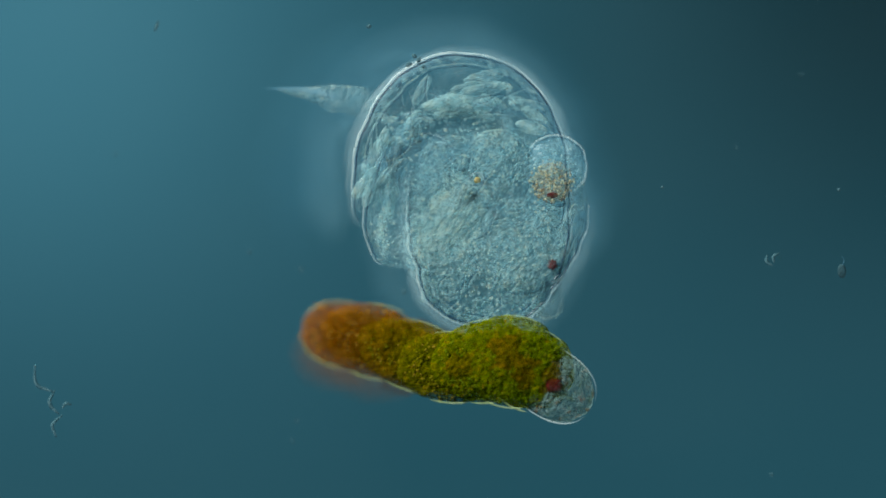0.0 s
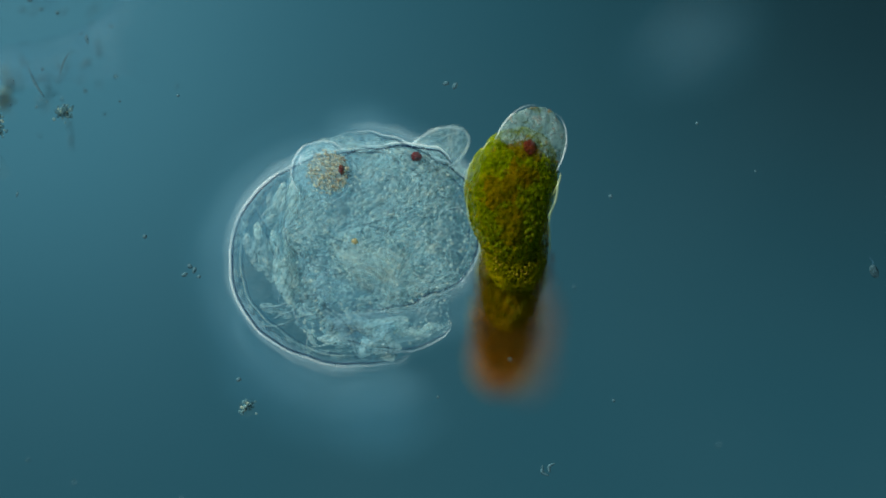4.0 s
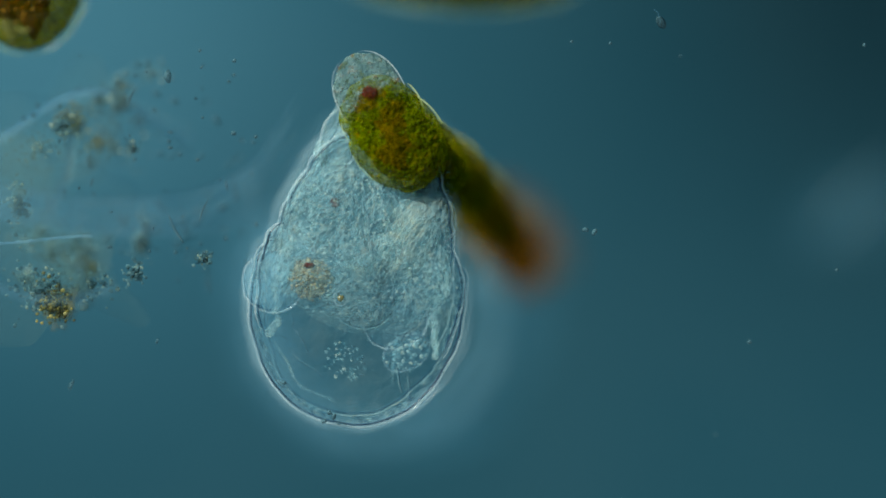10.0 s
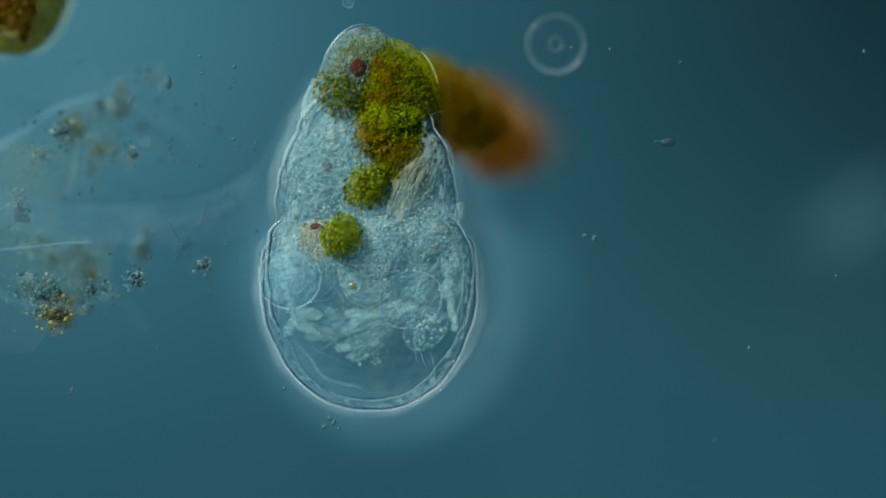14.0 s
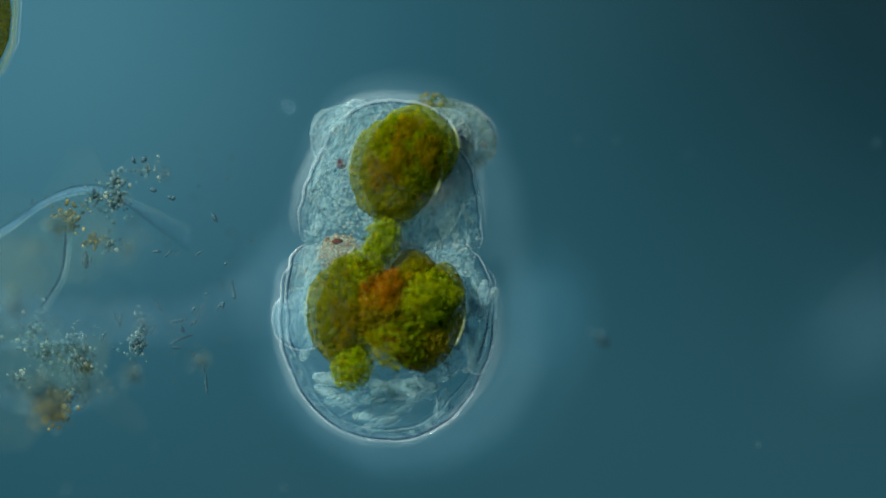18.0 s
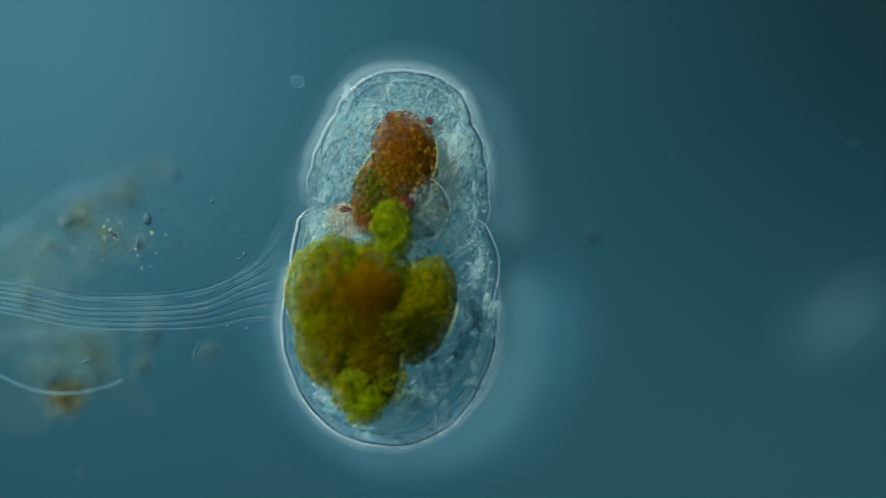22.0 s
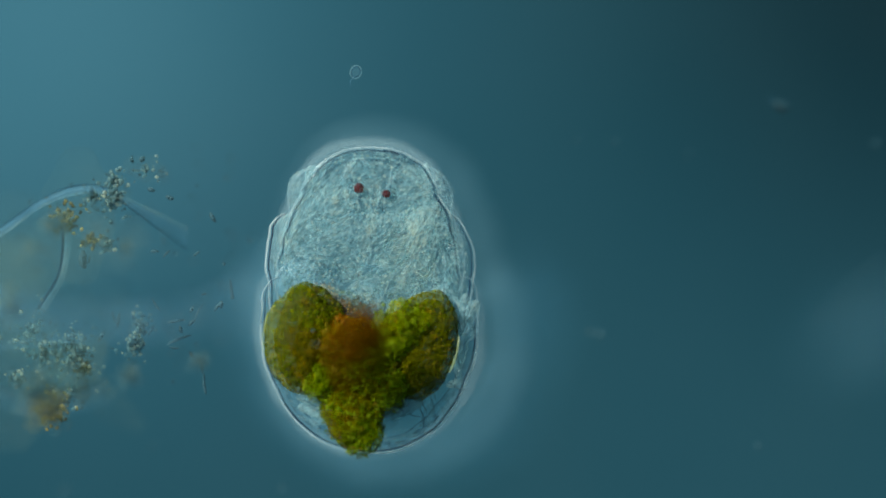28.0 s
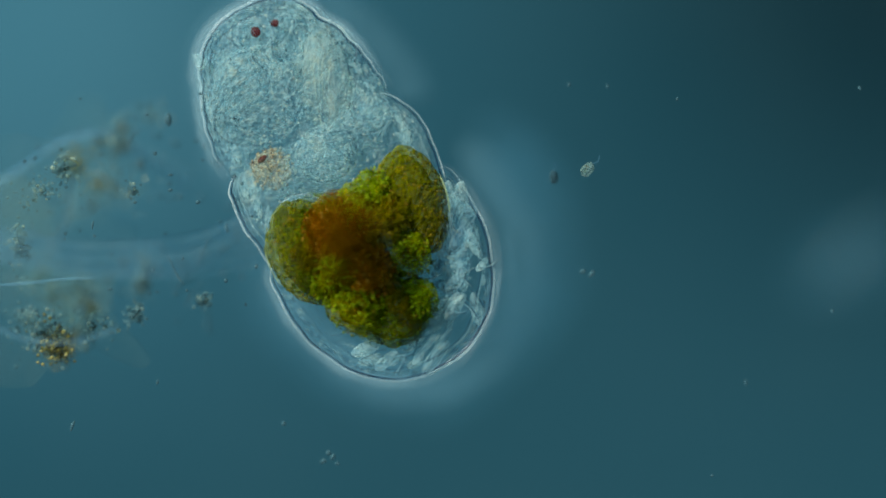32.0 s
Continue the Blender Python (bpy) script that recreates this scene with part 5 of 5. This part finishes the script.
LOOKS = [  # seconds, then the places of the two eyespots on the trunk as it rolls
    (0.0, -0.115, -0.13, 0.0, -0.20), (4.0, -0.125, -0.12, -0.02, -0.16), (7.0, -0.06, -0.13, 0.02, -0.20), (9.0, -0.07, -0.13, 0.02, -0.20), (12.0, -0.05, -0.15, 0.0, -0.20), (15.5, -0.085, -0.135, 0.0, -0.20),
    (17.0, -0.08, -0.12, 0.03, -0.12), (19.0, -0.105, -0.10, 0.06, -0.10), (20.0, -0.052, -0.08, 0.06, -0.09), (21.0, -0.025, -0.09, 0.05, -0.09), (23.0, -0.03, -0.076, 0.036, -0.08), (24.0, -0.05, -0.10, 0.005, -0.11),
    (27.0, -0.01, -0.06, 0.045, -0.065), (28.0, -0.02, -0.07, 0.03, -0.08), (30.0, 0.0, -0.035, 0.049, -0.045), (32.0, 0.008, -0.05, 0.047, -0.054)]


RISE = [(0.0, 0.05), (4.5, 0.05), (6.5, 0.0), (18.5, 0.0), (20.0, 0.05), (22.0, 0.07), (24.0, 0.06), (26.5, 0.085), (28.4, 0.08), (29.0, 0.08), (30.0, 0.10), (31.0, 0.135), (32.0, 0.135)]  # seconds, the waist along the shell
BULGE = [(0.0, -0.168, -0.04), (2.5, -0.166, -0.05), (4.5, -0.150, -0.06), (6.5, -0.125, 0.0), (7.5, -0.118, 0.005), (8.5, -0.155, 0.004), (11.0, -0.145, 0.005), (12.0, -0.130, 0.006),  # seconds, place of the side lobe on the shell
         (13.5, -0.14, 0.01), (16.0, -0.143, -0.01), (18.0, -0.150, -0.02), (20.0, -0.150, -0.01), (24.5, -0.12, 0.06), (27.0, -0.12, 0.03), (29.0, -0.10, 0.10), (32.0, -0.09, 0.11)]
COIL = [  # seconds, place of the folded gut on the shell and its turn
    (0.0, 0.0, -0.034, 0.014, -6), (4.5, 0.0, -0.03, 0.014, 0), (6.5, -0.03, 0.12, -0.026, 12), (12.2, -0.03, 0.15, -0.026, 12), (13.0, 0.01, 0.0, 0.0, 5), (13.5, -0.01, 0.04, -0.01, 5), (15.5, 0.01, -0.01, 0.006, 0),
    (18.0, 0.012, -0.04, 0.012, 0), (20.0, 0.012, -0.045, 0.018, 0), (32.0, 0.012, -0.05, 0.018, 0)]
CROWN = [  # seconds, spread, place along the trunk and height of the head's two lobes
    (0.0, 0.075, -0.11, 0.0), (4.5, 0.08, -0.11, 0.0), (6.5, 0.06, -0.12, -0.006), (13.5, 0.06, -0.12, -0.006), (15.5, 0.070, -0.095, 0.004), (17.0, 0.086, -0.074, 0.010), (18.5, 0.086, -0.074, 0.010), (20.0, 0.07, -0.11, -0.006),
    (23.0, 0.06, -0.12, -0.006), (24.0, 0.076, -0.125, 0.006), (24.5, 0.078, -0.115, 0.008), (26.5, 0.088, -0.074, 0.010), (27.6, 0.090, -0.074, 0.010), (28.0, 0.084, -0.095, 0.008), (28.6, 0.07, -0.12, -0.006), (29.6, 0.075, -0.10, 0.0),
    (30.4, 0.085, -0.085, 0.006), (31.2, 0.07, -0.11, -0.004), (32.0, 0.07, -0.11, -0.004)]
SNOUT = [  # seconds, place of the snout on the trunk and its turn
    (0.0, -0.10, -0.09, -0.01, 30), (2.5, -0.11, -0.10, -0.006, 30), (3.5, -0.138, -0.085, 0.0, 30), (4.5, -0.135, -0.085, 0.0, 30), (6.5, -0.066, -0.02, 0.008, -6), (10.0, -0.070, -0.02, 0.008, -10), (11.0, -0.078, -0.03, 0.008, -14),
    (12.0, -0.086, -0.05, 0.008, -16), (13.0, -0.07, -0.05, 0.0, -10), (15.5, -0.085, -0.04, 0.01, 0), (16.5, -0.085, -0.045, 0.01, 5), (18.0, -0.06, -0.06, 0.0, 10), (19.0, -0.04, -0.08, -0.012, 0), (23.0, 0.0, -0.07, -0.01, 0),
    (24.0, 0.006, -0.055, 0.006, 5), (24.5, 0.0, -0.06, 0.004, 0), (27.0, -0.02, -0.08, -0.012, 0), (32.0, 0.0, -0.08, -0.012, 0)]


def motions():
    walk(rotifer, [(r[0], shell_pose(r[0])) for r in SHELL])
    walk(trunk, [(r[0], pose(-r[5] / 1000, r[4] / 1000, 0, 0, 0, -0.16 * r[5])) for r in SHELL])
    walk(waist, [(r[0], pose(-0.45 * r[5] / 1000, blend(RISE, r[0])[0], 0.004, 0, 0, -0.08 * r[5])) for r in SHELL])
    walk(side_lobe, [(r[0], pose(r[1], r[2], 0.012)) for r in BULGE])
    walk(gut_folds, [(r[0], pose(*r[1:4], 0, 0, r[4])) for r in COIL])
    for i, ob in enumerate(coronas):
        walk(ob, [(r[0], pose((2 * i - 1) * r[1], r[2], r[3], 0, 0, (1 - 2 * i) * 18)) for r in CROWN])
    walk(snout, [(r[0], pose(*r[1:4], 0, 0, r[4])) for r in SNOUT])
    out, slack = pose(0.12, -0.105, -0.01, 0, 0, -125), pose(-0.11, 0.10, -0.035, 0, 0, -90)
    walk(foot, [(0.0, pose(0.13, -0.13, 0, 0, 0, -96)), (0.6, out), (2.5, out), (2.9, pose(0.03, -0.12, -0.04, 0, 0, -105)), (3.2, slack), (12.2, slack),
                (12.8, pose(0.06, -0.12, 0.0, 0, 0, -142)), (13.2, pose(0.06, -0.12, 0.0, 0, 0, -142)), (13.5, slack), (32.0, slack)])
    for i, ob in enumerate(eyespots):
        walk(ob, [(r[0], pose(r[1 + 2 * i], r[2 + 2 * i], -0.01 if i and r[0] < 16 else 0.031)) for r in LOOKS])
    rows = prey_rows()
    middle = [(t, Matrix.Translation(sum((m.translation for m in poses[:8]), Vector()) / 8)) for t, poses in rows]
    walk(prey, middle)
    for i, ob in enumerate(chunks):
        walk(ob, [(t, m.inverted() @ poses[i]) for (t, m), (_, poses) in zip(middle, rows)])
    drift(corner_cell, [(0, -300, -300, 20), (4.5, -250, -250, 20), (6.5, -100, -200, 20, -0.18), (7.0, -75, -175, 15, -0.18), (8.0, -70, -150, 10, -0.15), (9.0, -15, -145, 8), (10.0, 30, -175, 5), (11.0, 95, -178, 0), (12.0, 45, -172, 0, -0.16),
                        (13.0, 55, -143, 10, 0.2), (13.5, 12, -160, 10), (15.5, -25, -135, 15), (16.0, -22, -5, 15), (17.0, -55, -50, 15), (18.0, -118, -105, 12), (19.0, -115, -100, 12), (20.0, -122, -108, 10),
                        (21.0, -110, -190, 5), (23.0, -120, -230, 0), (26.5, -150, -290, 0), (32.0, -250, -400, 0)], -0.10)
    drift(far_cell, [(0, 1250, -420, 80), (6.5, 800, -170, 86), (7.5, 800, -112, 88), (9.0, 800, -98, 88), (11.5, 820, -98, 90), (12.2, 860, -210, 92), (16.0, 1000, -450, 95), (32.0, 1300, -600, 95)], -0.35)
    drift(flagellate, [(0, 2700, 300, 0), (20.0, 2500, 300, 0), (24.5, 1760, 330, 0), (26.5, 1470, 330, 60), (26.8, 1408, 368, 120), (27.0, 1405, 523, 150), (27.2, 1376, 660, 150), (28.0, 1300, 930, 100), (28.8, 1216, 628, 30), (29.0, 1163, 517, 30),
                       (29.4, 1047, 270, 30), (29.6, 972, 168, 20), (30.0, 1180, 75, -60, -0.45), (30.4, 1190, 90, -120, -0.3), (30.8, 1104, 300, -160), (31.0, 1088, 397, -160), (31.2, 1028, 484, -150), (31.5, 1016, 452, -90), (32.0, 1040, 300, -40)], None)
    drift(bead, [(0, 575, -100), (8, 900, -60, 40), (15.5, 560, 60, 10), (17.0, 540, 195, 40), (19.0, 491, 179, 60), (20.0, 500, 190, 20), (22.0, 527, 145, 60), (24.0, 505, 185, 30), (26.5, 640, 160, 0), (27.0, 695, 178, 30), (27.6, 590, 120, 80),
                 (28.0, 630, 128, 160), (29.0, 616, 138, 90), (29.4, 668, 135, 60), (30.0, 790, 105, 30), (31.0, 830, 10, 20), (32.0, 880, -60, 0)], None)
    drift(twin, [(0, 1490, 480, 0), (1.0, 1492, 388, 10), (2.1, 1255, 356, 60), (3.0, 1530, 335, 20), (4.5, 1545, 530, 20), (7.0, 1200, 20, 0), (10.0, 1170, 40, 30), (11.0, 1050, 285, 60), (13.0, 1215, 180, 90), (16.0, 1050, 610, 90),
                (19.0, 1062, 588, 60), (23.0, 1044, 380, 20), (27.0, 1060, 360, 30), (28.0, 1383, 188, 70), (29.4, 1168, 535, 30), (31.0, 1150, 480, 0), (32.0, 980, 314, 0)], 0.0)
    drift(ring_cell, [(0, 2600, 100), (11.5, 2300, -50), (12.5, 1060, 150), (13.0, 1029, 161), (13.5, 1010, 150), (16.0, 950, -300), (32.0, 900, -500)], 0.08)


motions()
